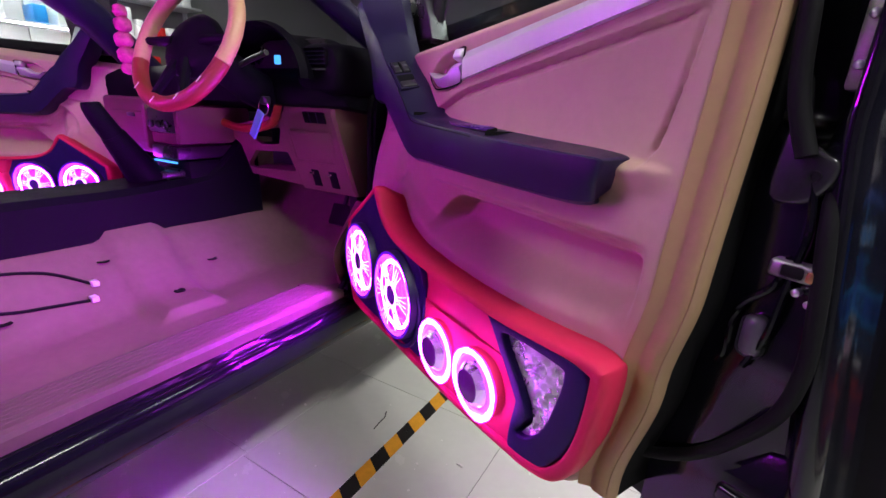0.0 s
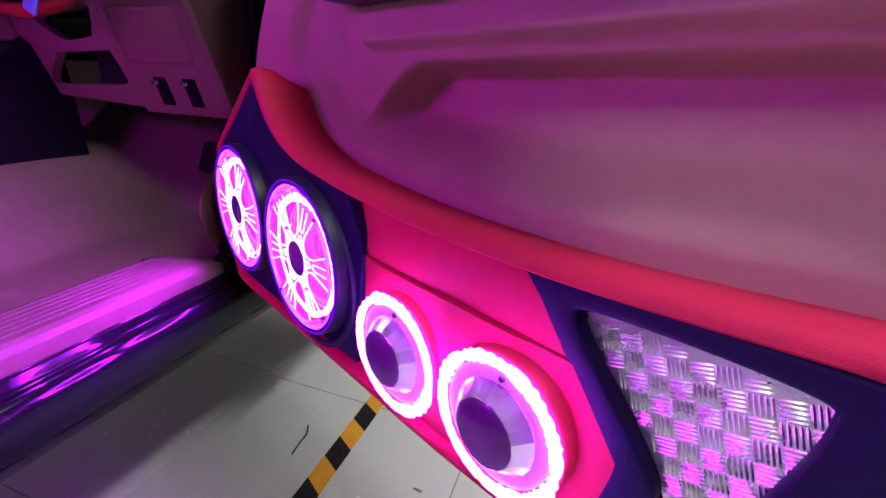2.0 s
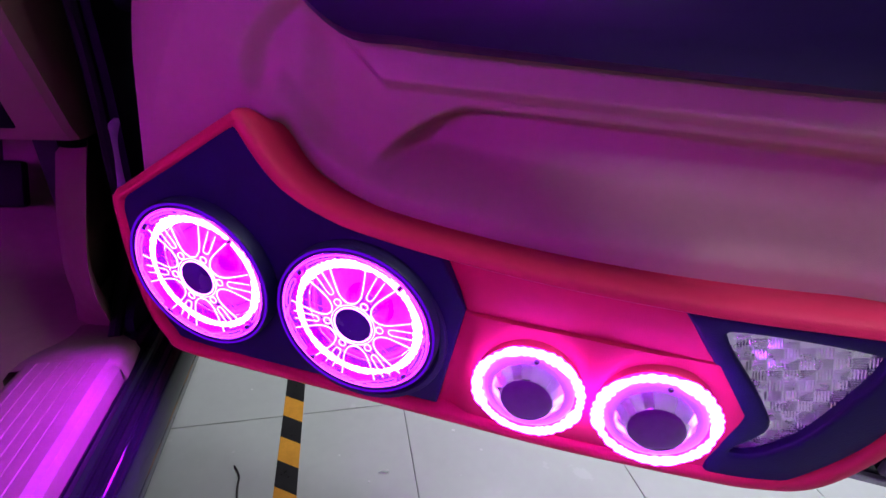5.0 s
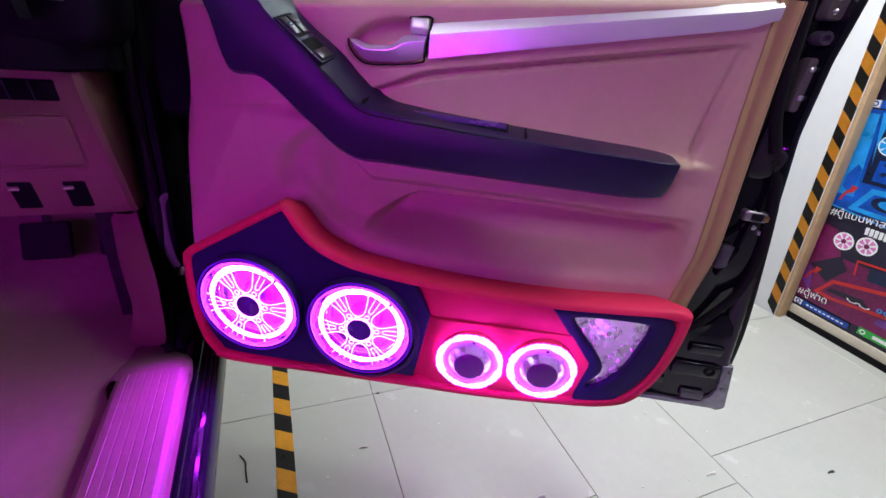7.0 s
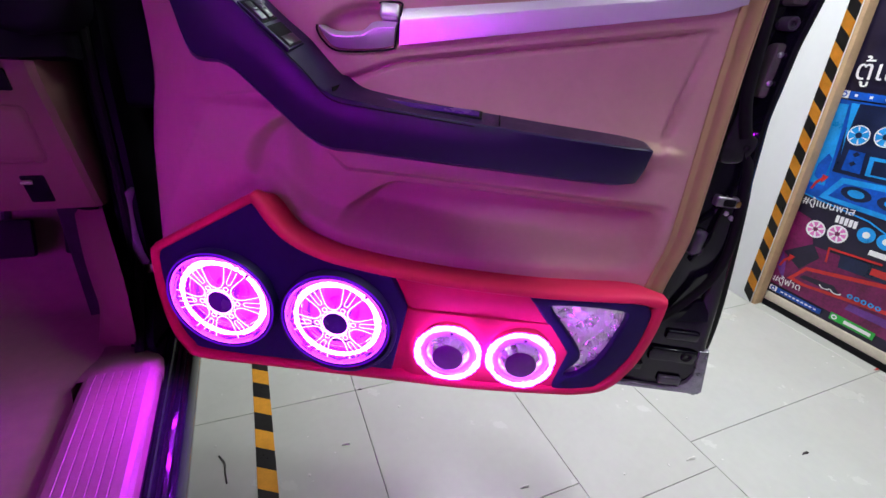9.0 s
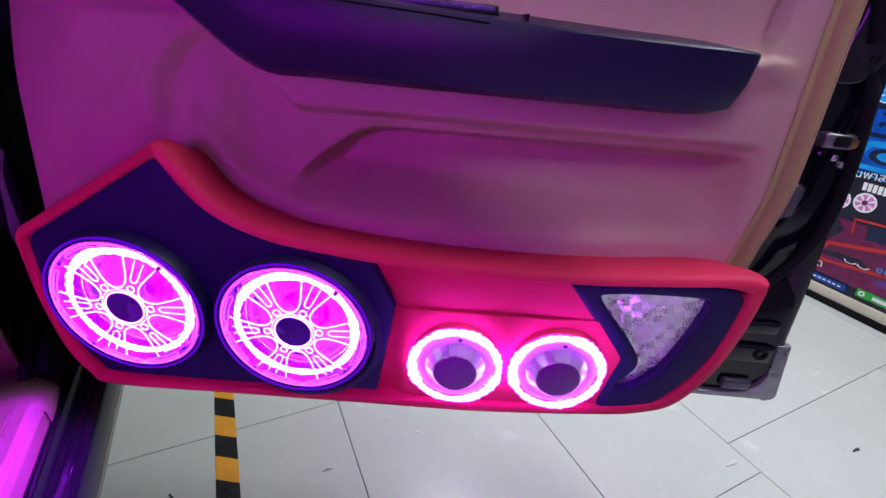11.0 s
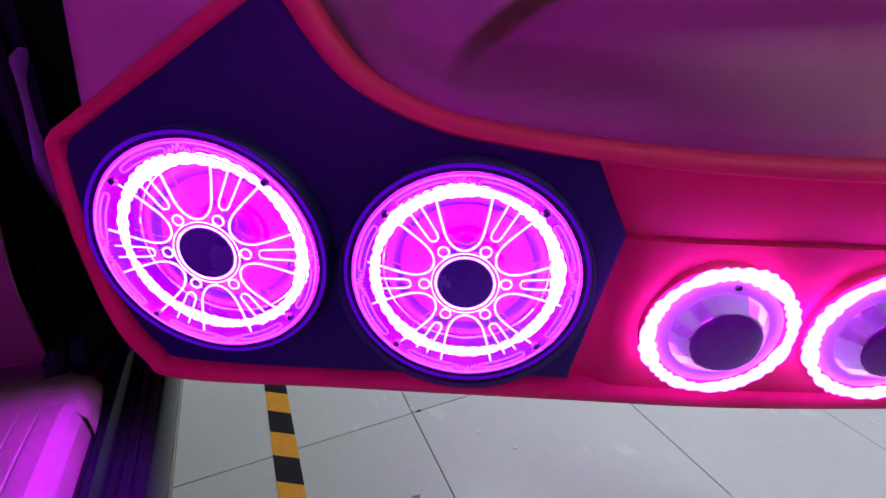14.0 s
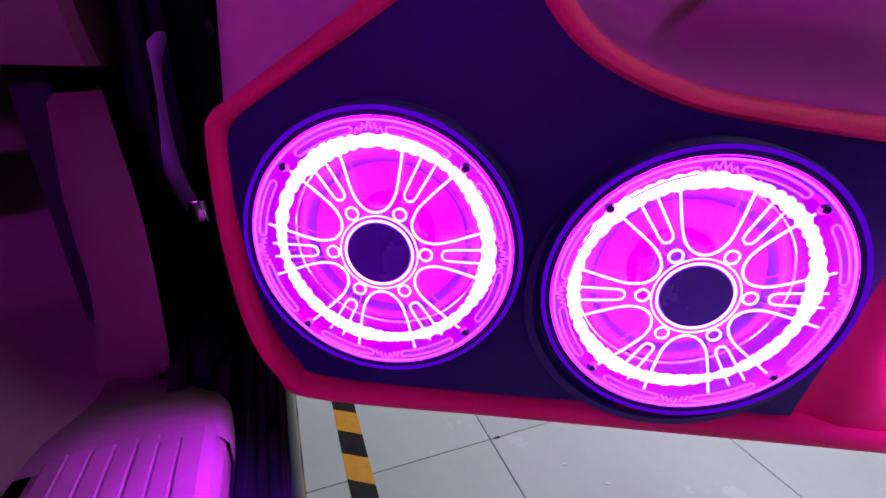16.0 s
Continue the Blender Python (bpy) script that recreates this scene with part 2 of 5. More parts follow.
def inset(loop, d):
    """A closed 2D loop moved inwards by d (loop runs clockwise or not alike)."""
    n = len(loop)
    area = sum(loop[i][0] * loop[(i + 1) % n][1] - loop[(i + 1) % n][0] * loop[i][1] for i in range(n))
    s = 1 if area > 0 else -1
    out = []
    for i in range(n):
        a, b, c = Vector(loop[i - 1]), Vector(loop[i]), Vector(loop[(i + 1) % n])
        t = (b - a).normalized() + (c - b).normalized()
        t = t.normalized() if t.length > 1e-6 else (c - b).normalized()
        out.append(b + Vector((-t.y, t.x)) * s * d)
    return out


def slab(bm, loop, y0, y1, round_r=0.004, seg=3):
    """A plate in the x-z plane from y1 (back) to y0 (front), with a rounded front edge."""
    ls = [[(p[0], y1, p[1]) for p in loop]]
    for k in range(seg + 1):
        a = k / seg * math.pi / 2
        q = inset(loop, round_r * (1 - math.cos(a)))
        ls.append([(p[0], y0 + round_r * (1 - math.sin(a)), p[1]) for p in q])
    return rings(bm, ls, cap0=True, cap1=True)


def slab_holed(bm, loop, y0, y1, round_r, circles):
    """A plate like slab's, with round holes (x, z, radius) through it."""
    ls = [[(p[0], y1, p[1]) for p in loop]]
    for k in range(4):
        a = k / 3 * math.pi / 2
        ls.append([(p[0], y0 + round_r * (1 - math.sin(a)), p[1]) for p in inset(loop, round_r * (1 - math.cos(a)))])
    rings(bm, ls)
    bm.verts.ensure_lookup_table()
    front = list(bm.verts)[-len(loop):]
    edges = [bm.edges.get((front[i - 1], front[i])) for i in range(len(loop))]
    for cx, cz, r in circles:
        pts = [(cx + r * math.cos(2 * math.pi * k / 48), cz + r * math.sin(2 * math.pi * k / 48)) for k in range(48)]
        a = [bm.verts.new((x, y0, z)) for x, z in pts]
        b = [bm.verts.new((x, y1, z)) for x, z in pts]
        for i in range(48):
            bm.faces.new((a[i - 1], a[i], b[i], b[i - 1]))
            edges.append(bm.edges.get((a[i - 1], a[i])))
    bmesh.ops.triangle_fill(bm, edges=edges, use_beauty=True)
    return bm


def slab_open(loop, hole, y0, y1, round_r):
    """A plate like slab's with one opening of any outline, its rim rounded inwards."""
    bm = bmesh.new()
    fronts = []
    for lp, s in ((loop, 1), (hole, -1)):
        ls = [[(p[0], y1, p[1]) for p in lp]]
        for k in range(4):
            a = k / 3 * math.pi / 2
            ls.append([(p[0], y0 + round_r * (1 - math.sin(a)), p[1]) for p in inset(lp, s * round_r * (1 - math.cos(a)))])
        rings(bm, ls)
        bm.verts.ensure_lookup_table()
        front = list(bm.verts)[-len(lp):]
        fronts += [bm.edges.get((front[i - 1], front[i])) for i in range(len(lp))]
    bmesh.ops.triangle_fill(bm, edges=fronts, use_beauty=True)
    return bm


def tube(bm, path, r, n=8, closed=False, r1=None):
    path = [Vector(p) for p in path]
    loops, up = [], Vector((0.13, 0.31, 0.94))
    m = len(path)
    for i, p in enumerate(path):
        if closed:
            d = path[(i + 1) % m] - path[i - 1]
        else:
            d = path[min(i + 1, m - 1)] - path[max(i - 1, 0)]
        d.normalize()
        a = d.cross(up).normalized()
        b = d.cross(a)
        rad = r if r1 is None else r + (r1 - r) * i / max(1, m - 1)
        loops.append([p + rad * (math.cos(2 * math.pi * k / n) * a + math.sin(2 * math.pi * k / n) * b) for k in range(n)])
    if closed:
        return rings(bm, loops + [loops[0]])
    return rings(bm, loops, cap0=True, cap1=True)


def lathe(bm, profile, cx, cz, n=48, y_axis=True):
    """Turns (radius, y) round the y axis through cx, cz."""
    loops = [[(cx + r * math.cos(2 * math.pi * k / n), y, cz + r * math.sin(2 * math.pi * k / n)) for k in range(n)] for r, y in profile]
    bm = rings(bm, loops)
    return bm


def sstep(a, b, x):
    t = min(1.0, max(0.0, (x - a) / (b - a)))
    return t * t * (3 - 2 * t)

# ---- frames of the place ----
CAR = pose(0, 0, 0, 0, 0, 28.5)          # x to the car's right, y to its front; the door's own frame is the world's
MIRROR = CAR @ Matrix.Translation((-1.72, 0, 0)) @ Matrix.Diagonal((-1, 1, 1, 1)) @ CAR.inverted()

# ---- floor, walls, ceiling ----
floor = tagged(part("floor", boxed(-7, 7, -7, 7, -0.10, -0.004), GROUT), "dark grout bed under glossy cream floor tiles", "floor", kind="structure")
floor.matrix_basis = CAR
wall_specs = (("wall_east", 2.90, 3.02, -6, 6), ("wall_west", -5.6, -5.48, -6, 6), ("wall_north", -5.48, 2.90, 5.88, 6.0), ("wall_south", -5.48, 2.90, -6.0, -5.88))
for nm, x0, x1, y0, y1 in wall_specs:
    w = tagged(part(nm, boxed(x0, x1, y0, y1, 0.0, 3.0), GREY_WALL), "plain pale grey painted shop wall", "wall", kind="structure")
    w.matrix_basis = CAR
c = tagged(part("ceiling", boxed(-5.6, 3.02, -6, 6, 3.0, 3.1), WHITE), "plain white shop ceiling", "ceiling", kind="structure")
c.matrix_basis = CAR
pillar = tagged(part("trim_pillar", boxed(2.68, 2.90, 0.4075, 1.6, 0.0, 2.99, 0.004), WHITE), "white painted pillar with a taped corner", "pillar", kind="structure")
pillar.matrix_basis = CAR
VIEW_SHEAR = Matrix(((1, 0, 0, 0), (0, 1, 0.075, 0), (0, 0, 1, 0), (0, 0, 0, 1)))   # shears panel and board along the wall to fit the camera's view
VIEW_SHEAR_FRAME = Matrix(((1, 0, 0, 0), (0, 1, 0.082, 0), (0, 0, 1, 0), (0, 0, 0, 1)))   # pillar edge, its tape and the frame are sheared a little more, to fit the view
pillar.data.transform(VIEW_SHEAR_FRAME)

# ---- the pickup and its driver's door ----
truck = thing("pickup_truck", (-0.86, -0.3, 0.3), "black pickup with open doors and stripped beige vinyl floor", "pickup", frame_m=CAR)



def belt(x):
    return 1.30 + 0.085 * (x - 0.12)


def strip_low(x):
    return 1.218 + (x - 0.323) * 0.186


def left_edge(z):
    return -0.174 + 0.024 * sstep(0.80, 1.30, z)


def lip_edge(z):
    return 0.900 - 0.018 * sstep(0.96, 0.82, z) - 0.035 * sstep(0.82, 0.62, z)


def right_edge(z):
    return lip_edge(z) - 0.042 - 0.08 * max(0.0, (0.63 - z) / 0.085) ** 2


# outline of the speaker pod that is fixed to the trim
POD = [(-0.129, 0.806), (-0.120, 0.828), (-0.098, 0.843), (0.0, 0.905), (0.078, 0.954), (0.095, 0.962), (0.113, 0.949), (0.134, 0.918), (0.155, 0.894), (0.18, 0.878), (0.21, 0.866), (0.245, 0.857), (0.32, 0.848), (0.39, 0.843), (0.46, 0.840), (0.55, 0.840), (0.65, 0.844), (0.75, 0.853), (0.822, 0.860),
       (0.848, 0.857), (0.858, 0.845), (0.855, 0.773), (0.839, 0.697), (0.804, 0.633), (0.752, 0.607), (0.683, 0.595), (0.519, 0.578), (0.347, 0.571), (0.129, 0.563), (-0.062, 0.557), (-0.098, 0.582), (-0.121, 0.632), (-0.131, 0.719)]


def pod_top(x):
    """Height of the pod's upper outline."""
    run = POD[2:20]
    for (x0, z0), (x1, z1) in zip(run, run[1:]):
        if x0 <= x <= x1:
            return z0 + (z1 - z0) * (x - x0) / (x1 - x0)
    return 0.846


def edge_y(z):
    """The face of the trim along its rear edge."""
    return 0.086 + 0.044 * sstep(0.84, 1.36, z)


def trim_y(x, z):
    """The face of the door trim; smaller y stands further out."""
    y = 0.096 + 0.034 * sstep(0.97, 1.25, z) - 0.022 * sstep(0.30, 0.85, x) * (1 - sstep(1.0, 1.15, z))
    # scooped field below the armrest
    edge = 0.060 + 9.0 * max(0.0, z - 0.998) ** 2 + 12.0 * max(0.0, 0.993 - z) ** 2
    under = 1 - sstep(1.06, 1.10, z)
    y += 0.022 * sstep(edge - 0.014, edge + 0.016, x) * under
    # ledge
    zl = 0.998 + 0.010 * (x - 0.3) + 0.85 * max(0.0, 0.232 - x)
    y += 0.021 * (1 - sstep(zl - 0.012, zl + 0.004, z)) * sstep(0.12, 0.165, x) * (1 - sstep(0.815, 0.840, x))
    # map pocket, deepest under its rim
    top = 0.974 + 0.024 * (x - 0.3)
    left = 0.272 - 0.64 * (0.955 - z)
    deep = 0.070 * (1 - 0.38 * sstep(0.35, 0.82, x))
    top -= 0.040 * max(0.0, 1 - (x - left) / 0.055) ** 2
    y += deep * sstep(left - 0.018, left + 0.030, x) * (1 - sstep(top - 0.018, top + 0.004, z)) * (1 - 0.45 * sstep(0.03, 0.125, top - z)) * (1 - sstep(0.805, 0.832, x))
    # upper inset field
    zi = strip_low(x) - 0.030 - 0.02 * (1 - sstep(0.22, 0.34, x))
    right = 0.796 + (z - 1.11) * 0.17
    y += 0.009 * (1 - sstep(zi - 0.004, zi + 0.003, z)) * (1 - sstep(right - 0.004, right + 0.003, x)) * sstep(1.09, 1.11, z)
    y += 0.015 * (1 - sstep(0.0, 0.009, abs(x - right))) * sstep(1.11, 1.13, z) * (1 - sstep(zi, zi + 0.006, z))
    g = abs(z - zi - 0.004)
    y += 0.015 * (1 - sstep(0.0, 0.009, g)) * sstep(0.2, 0.24, x) * (1 - sstep(0.82, 0.832, x))
    # ledge that runs on from the tail of the armrest
    zt = 1.106 - 0.08 * (x - 0.764)
    y -= 0.011 * sstep(zt + 0.004, zt - 0.004, z) * sstep(zt - 0.10, zt - 0.008, z) * sstep(0.72, 0.76, x) * sstep(0.866, 0.80, x)
    # the trim comes forward to meet the pod along its top
    meet = (1 - sstep(0.0, 0.042 + 0.026 * sstep(0.18, 0.32, x), z - pod_top(x))) * sstep(-0.10, 0.02, x) * (1 - sstep(0.80, 0.87, x))
    y += (0.103 - y) * meet
    near = sstep(right_edge(z) - 0.075, right_edge(z) - 0.006, x)
    y += (edge_y(z) - y) * near
    # bowl of the handle
    dx, dz = (x - 0.262) / 0.081, (z - 1.238 - 0.15 * (x - 0.262)) / 0.040
    y += 0.026 * (1 - sstep(0.80, 1.02, math.sqrt(dx * dx + dz * dz)))
    # frame round handle and strip
    zs = strip_low(x) - 0.012
    y += 0.0025 * (1 - sstep(0.0, 0.004, abs(z - zs))) * sstep(0.2, 0.3, x) * (1 - sstep(0.83, 0.86, x))
    # the front border turns away along a slanting crease
    xc = -0.015 - 0.48 * max(0.0, 1.10 - z) - 0.35 * max(0.0, z - 1.13)
    y += 0.32 * max(0.0, xc - x)
    # rolled edges
    y += 0.010 * max(0.0, (x - right_edge(z) + 0.012) / 0.012) ** 2 + 0.02 * max(0.0, (-0.135 - x) / 0.035) ** 2
    y += 0.06 * max(0.0, (z - belt(x) + 0.022) / 0.03) ** 2 + 0.05 * max(0.0, (0.575 - z) / 0.045) ** 2
    return y


def door_trim(parent):
    bm = bmesh.new()
    nx, nz = 260, 250
    loops = []
    for j in range(nz + 1):
        row = []
        for i in range(nx + 1):
            s, q = i / nx, j / nz
            zz = 0.545 + q * 0.8
            x = left_edge(zz) + s * (right_edge(zz) - left_edge(zz))
            z = 0.545 + q * (belt(x) + 0.012 - 0.545)
            row.append((x, trim_y(x, z), z))
        loops.append(row)
    rings(bm, loops, close=False)
    n = nx + 1
    rim = [loops[0][i] for i in range(n)] + [loops[j][-1] for j in range(1, nz + 1)] + [loops[-1][i] for i in range(nx - 1, -1, -1)] + [loops[j][0] for j in range(nz - 1, 0, -1)]
    rings(bm, [rim, [(p[0], 0.24, p[2]) for p in rim]])
    return part("trim_panel", bm, BEIGE, parent, "moulded beige plastic trim with map pocket", 70)


def build_door():
    outer = [(-0.20, 0.55), (-0.16, 0.525), (0.40, 0.522), (0.98, 0.524), (1.066, 0.530), (1.088, 0.545), (1.098, 0.58), (1.098, 0.66), (1.086, 0.77), (1.052, 0.97), (1.022, 1.13), (1.015, 1.375), (0.97, 1.41), (-0.10, 1.36), (-0.18, 1.2)]
    door = part("car_door", slab(bmesh.new(), curve_through(outer, 5, sharp=(12, 13)), 0.230, 0.275, 0.008), SKIN, truck, "open black car door with beige trim and dark armrest", frame_m=Matrix())
    door_trim(door)
    # groove and lip along the rear of the trim; their shade is painted tan
    groove, lip, back = [], [], []
    for k in range(41):
        z = 0.60 + k / 40 * 0.755
        x, y0 = lip_edge(z), edge_y(z)
        groove.append([(x - 0.054, y0 + 0.004, z), (x - 0.050, y0 - 0.001, z), (x - 0.046, y0, z), (x - 0.036, y0 + 0.010, z), (x - 0.032, y0 + 0.0110, z), (x - 0.029, y0 + 0.0085, z), (x - 0.010, y0 + 0.0125, z), (x - 0.008, y0 + 0.0155, z)])
        lip.append([(x - 0.009, y0 + 0.0160, z), (x - 0.007, y0 + 0.0145, z), (x - 0.003, y0 + 0.018, z), (x, y0 + 0.026, z), (x - 0.001, y0 + 0.034, z)])
        back.append([(x - 0.0015, y0 + 0.033, z), (x - 0.003, 0.150, z), (x - 0.003, 0.200, z)])
    part("edge_groove", rings(bmesh.new(), groove, close=False), SHADED_EDGE, door, "groove along the rear of the trim, shaded tan", 60)
    part("edge_lip", rings(bmesh.new(), lip, close=False), LIP, door, "beige outer lip of the trim", 60)
    part("edge_return", rings(bmesh.new(), back, close=False), RUBBER, door, "dark return behind the lip of the trim", 60)
    # painted shell: a glossy sheet from behind the trim to the hemmed rear edge
    def rear_x(z):
        pts = ((0.50, 1.081), (0.542, 1.077), (0.665, 1.053), (0.768, 1.042), (0.988, 1.012), (1.16, 0.988), (1.28, 0.988), (1.40, 1.001))
        for (z0, x0), (z1, x1) in zip(pts, pts[1:]):
            if z <= z1:
                return x0 + (x1 - x0) * (z - z0) / (z1 - z0)
        return pts[-1][1]
    lo, hem = [], []
    for k in range(49):
        z = 0.530 + k / 48 * 0.850
        xo = rear_x(z)
        well = 0.034 * sstep(1.135, 1.165, z)
        dip = 0.012 * sstep(0.885, 0.84, z) * sstep(0.70, 0.74, z)
        lo.append([(0.840, 0.200, z), (0.848, 0.182, z), (0.895, 0.178 + well * 0.6, z), (0.925, 0.172 + well, z), (0.955, 0.170 + dip * 0.5 + well, z), (xo - 0.038, 0.170 + dip + well, z), (xo - 0.026, 0.166 + well * 0.4, z), (xo - 0.020, 0.164, z)])
        hem.append([(xo - 0.021, 0.1645, z), (xo - 0.016, 0.1625, z), (xo - 0.009, 0.1650, z), (xo - 0.003, 0.1740, z), (xo, 0.1840, z), (xo + 0.002, 0.200, z), (xo + 0.010, 0.218, z), (xo + 0.020, 0.236, z)])
    part("inner_shell", rings(bmesh.new(), lo, close=False), SHELL, door, "glossy black painted inner shell", 50)
    part("outer_flange", rings(bmesh.new(), hem, close=False), HEM, door, "glossy black hem of the rear edge", 50)
    # bulky weather seal that sweeps from under the trim up the rear edge
    seal = curve_through([(0.80, 0.172, 0.640), (0.868, 0.166, 0.682), (0.915, 0.163, 0.722), (0.955, 0.160, 0.775), (0.990, 0.158, 0.840), (1.000, 0.158, 0.905), (0.993, 0.159, 0.98), (0.980, 0.164, 1.06), (0.972, 0.176, 1.10)], 6, closed=False)
    part("weather_seal", tube(bmesh.new(), seal, 0.0090, 10), RUBBER, door, "black rubber weather seal")
    # tilted gusset under the seal, shaped to catch a bright reflection
    bm = bmesh.new()
    rings(bm, [[(0.955, 0.160, 0.728), (1.020, 0.158, 0.740)], [(0.968, 0.163, 0.742), (1.019, 0.163, 0.756)], [(0.990, 0.176, 0.776), (1.013, 0.176, 0.781)]], close=False)
    part("pressed_gusset", bm, SHELL, door, "tilted pressed facet of the shell")
    # pressed pads, plug and cover low at the rear corner
    for x0, x1, z0, z1 in ((0.950, 1.022, 0.678, 0.704), (0.930, 1.034, 0.616, 0.654), (0.888, 0.925, 0.582, 0.606)):
        part("pressed_pad", boxed(x0, x1, 0.160, 0.176, z0, z1, 0.006, 3), SHELL, door)
    bm = lathe(bmesh.new(), [(0.0, 0.1625), (0.005, 0.1620), (0.0065, 0.1575), (0.0105, 0.1565), (0.0125, 0.1585), (0.0125, 0.170)], 1.010, 0.638, 20)
    part("drain_plug", bm, RUBBER, door, "black rubber plug")
    part("drain_cover", boxed(0.970, 1.022, 0.158, 0.172, 0.552, 0.575, 0.005, 3), SWITCH, door, "dull grey rubber cover")
    # oval grommet in its raised frame
    grommet = part("grommet", boxed(0.926, 0.956, 0.158, 0.176, 0.888, 0.945, 0.013, 4), SWITCH, door, "smooth grey oval grommet")
    part("grommet_frame", tube(bmesh.new(), curve_through([(0.955, 0.166, 1.02), (0.948, 0.166, 0.985), (0.925, 0.167, 0.958), (0.915, 0.168, 0.93), (0.915, 0.168, 0.89), (0.908, 0.170, 0.865)], 5, closed=False), 0.0045, 8), PAINT, grommet, "raised glossy edge")
    # latch with its screws and the raised seam beside it
    claw = part("latch_claw", boxed(0.940, 0.984, 0.1545, 0.178, 0.998, 1.019, 0.005, 3), LATCH, door, "bright steel latch claw")
    part("latch_mouth", boxed(0.952, 0.976, 0.1530, 0.158, 1.001, 1.016, 0.004), RUBBER, claw)
    part("latch_tongue", boxed(0.9765, 0.986, 0.1525, 0.158, 1.001, 1.014, 0.003), BRASS, claw, "worn brass tongue")
    for sx, sz in ((0.980, 1.047), (0.970, 0.985), (0.984, 0.976)):
        part("screw", lathe(bmesh.new(), [(0.0, 0.1595), (0.0028, 0.1598), (0.0044, 0.161), (0.0044, 0.170)], sx, sz, 14), BARE, door)
    part("raised_seam", tube(bmesh.new(), curve_through([(0.951, 0.164, 1.125), (0.961, 0.162, 1.085), (0.966, 0.161, 1.05), (0.964, 0.161, 1.02), (0.961, 0.162, 0.985), (0.956, 0.163, 0.93), (0.940, 0.166, 0.875)], 6, closed=False), 0.0040, 8), PAINT, door, "raised glossy seam")
    # pale primed plates in the well behind the window channel, with bolts
    for x0, x1, z0, z1 in ((0.950, 0.977, 1.195, 1.282), (0.946, 0.974, 1.337, 1.376)):
        plate = part("primed_plate", boxed(x0, x1, 0.176, 0.214, z0, z1, 0.006, 2), PRIMER, door, "pale primed steel plate")
        for q in (0.28, 0.80):
            part("bolt", lathe(bmesh.new(), [(0.0, 0.171), (0.0030, 0.1715), (0.0045, 0.173), (0.0045, 0.180)], (x0 + x1) / 2 - 0.004, z0 + q * (z1 - z0), 12), BARE, plate)
    part("hole_sleeve", lathe(bmesh.new(), [(0.0, 0.182), (0.005, 0.182), (0.006, 0.173), (0.0095, 0.172), (0.011, 0.175), (0.011, 0.206)], 0.959, 1.311, 18), SWITCH, door, "dark round sleeve")
    part("window_channel", tube(bmesh.new(), curve_through([(0.902, 0.158, 1.372), (0.914, 0.158, 1.26), (0.924, 0.157, 1.19), (0.946, 0.156, 1.13)], 6, closed=False), 0.010, 10), RUBBER, door, "black rubber window channel")
    ear = [(0.918, 1.085), (0.920, 1.15), (0.922, 1.205), (0.928, 1.205), (0.940, 1.150), (0.958, 1.136), (0.972, 1.128), (0.974, 1.112), (0.966, 1.094), (0.950, 1.080)]
    boss = part("hinge_ear", slab(bmesh.new(), curve_through(ear, 4), 0.1590, 0.174, 0.005), EAR, door, "glossy pressed ear with a bolt hole")
    part("bolt_hole", lathe(bmesh.new(), [(0.0, 0.1600), (0.003, 0.1600), (0.0035, 0.1575), (0.006, 0.1570), (0.0065, 0.166)], 0.957, 1.111, 14), RUBBER, boss)
    # bare worn corner and lower edge
    worn = [(0.870, 0.541), (0.870, 0.531), (1.070, 0.534), (1.0775, 0.543), (1.055, 0.660), (1.034, 0.657), (1.042, 0.590), (1.036, 0.566), (1.018, 0.549), (0.98, 0.544)]
    part("corner_patch", slab(bmesh.new(), worn, 0.1605, 0.172, 0.002), WORN, door, "worn bright lower corner")
    # armrest: front low, front top, back top
    sec = [((-0.125, 1.40), (-0.085, 1.425), (0.00, 1.44)), ((-0.085, 1.34), (-0.030, 1.365), (0.045, 1.352)), ((-0.041, 1.272), (0.035, 1.31), (0.080, 1.289)), ((-0.014, 1.182), (0.080, 1.260), (0.120, 1.251)),
           ((0.046, 1.172), (0.130, 1.217), (0.172, 1.214)), ((0.110, 1.123), (0.178, 1.175), (0.218, 1.174)), ((0.200, 1.056), (0.224, 1.141), (0.262, 1.147)), ((0.28, 1.050), (0.29, 1.131), (0.31, 1.139)),
           ((0.394, 1.048), (0.40, 1.122), (0.41, 1.131)), ((0.60, 1.046), (0.60, 1.113), (0.605, 1.121)), ((0.700, 1.046), (0.708, 1.110), (0.715, 1.116)), ((0.746, 1.050), (0.758, 1.108), (0.764, 1.110)), ((0.754, 1.057), (0.764, 1.101), (0.769, 1.103))]
    low, ft, bt = (curve_through([s[k] for s in sec], 5, closed=False) for k in range(3))
    low = [Vector((p.x, p.y - 0.009)) for p in low]
    lo = []
    n = len(low)
    for i, (a, b, d) in enumerate(zip(low, ft, bt)):
        tail = sstep(n - 11, n - 1, i)
        f = 0.056 + 0.012 * tail
        q = [a.lerp(b, k) for k in (0.0, 0.10, 0.50, 0.965)]
        w = [b.lerp(d, k) for k in (0.03, 0.30)]
        lo.append([(a.x - 0.045 * tail, 0.150, a.y), (a.x - 0.012 * tail, f + 0.022, a.y), (q[1].x, f + 0.006, q[1].y), (q[2].x, f - 0.003, q[2].y), (q[3].x, f - 0.0005, q[3].y), (b.x, f + 0.0015, b.y),
                   (w[0].x, f + 0.0045, w[0].y), (w[1].x, f + 0.024, w[1].y), (d.x, 0.128, d.y), (d.x, 0.150, d.y)])
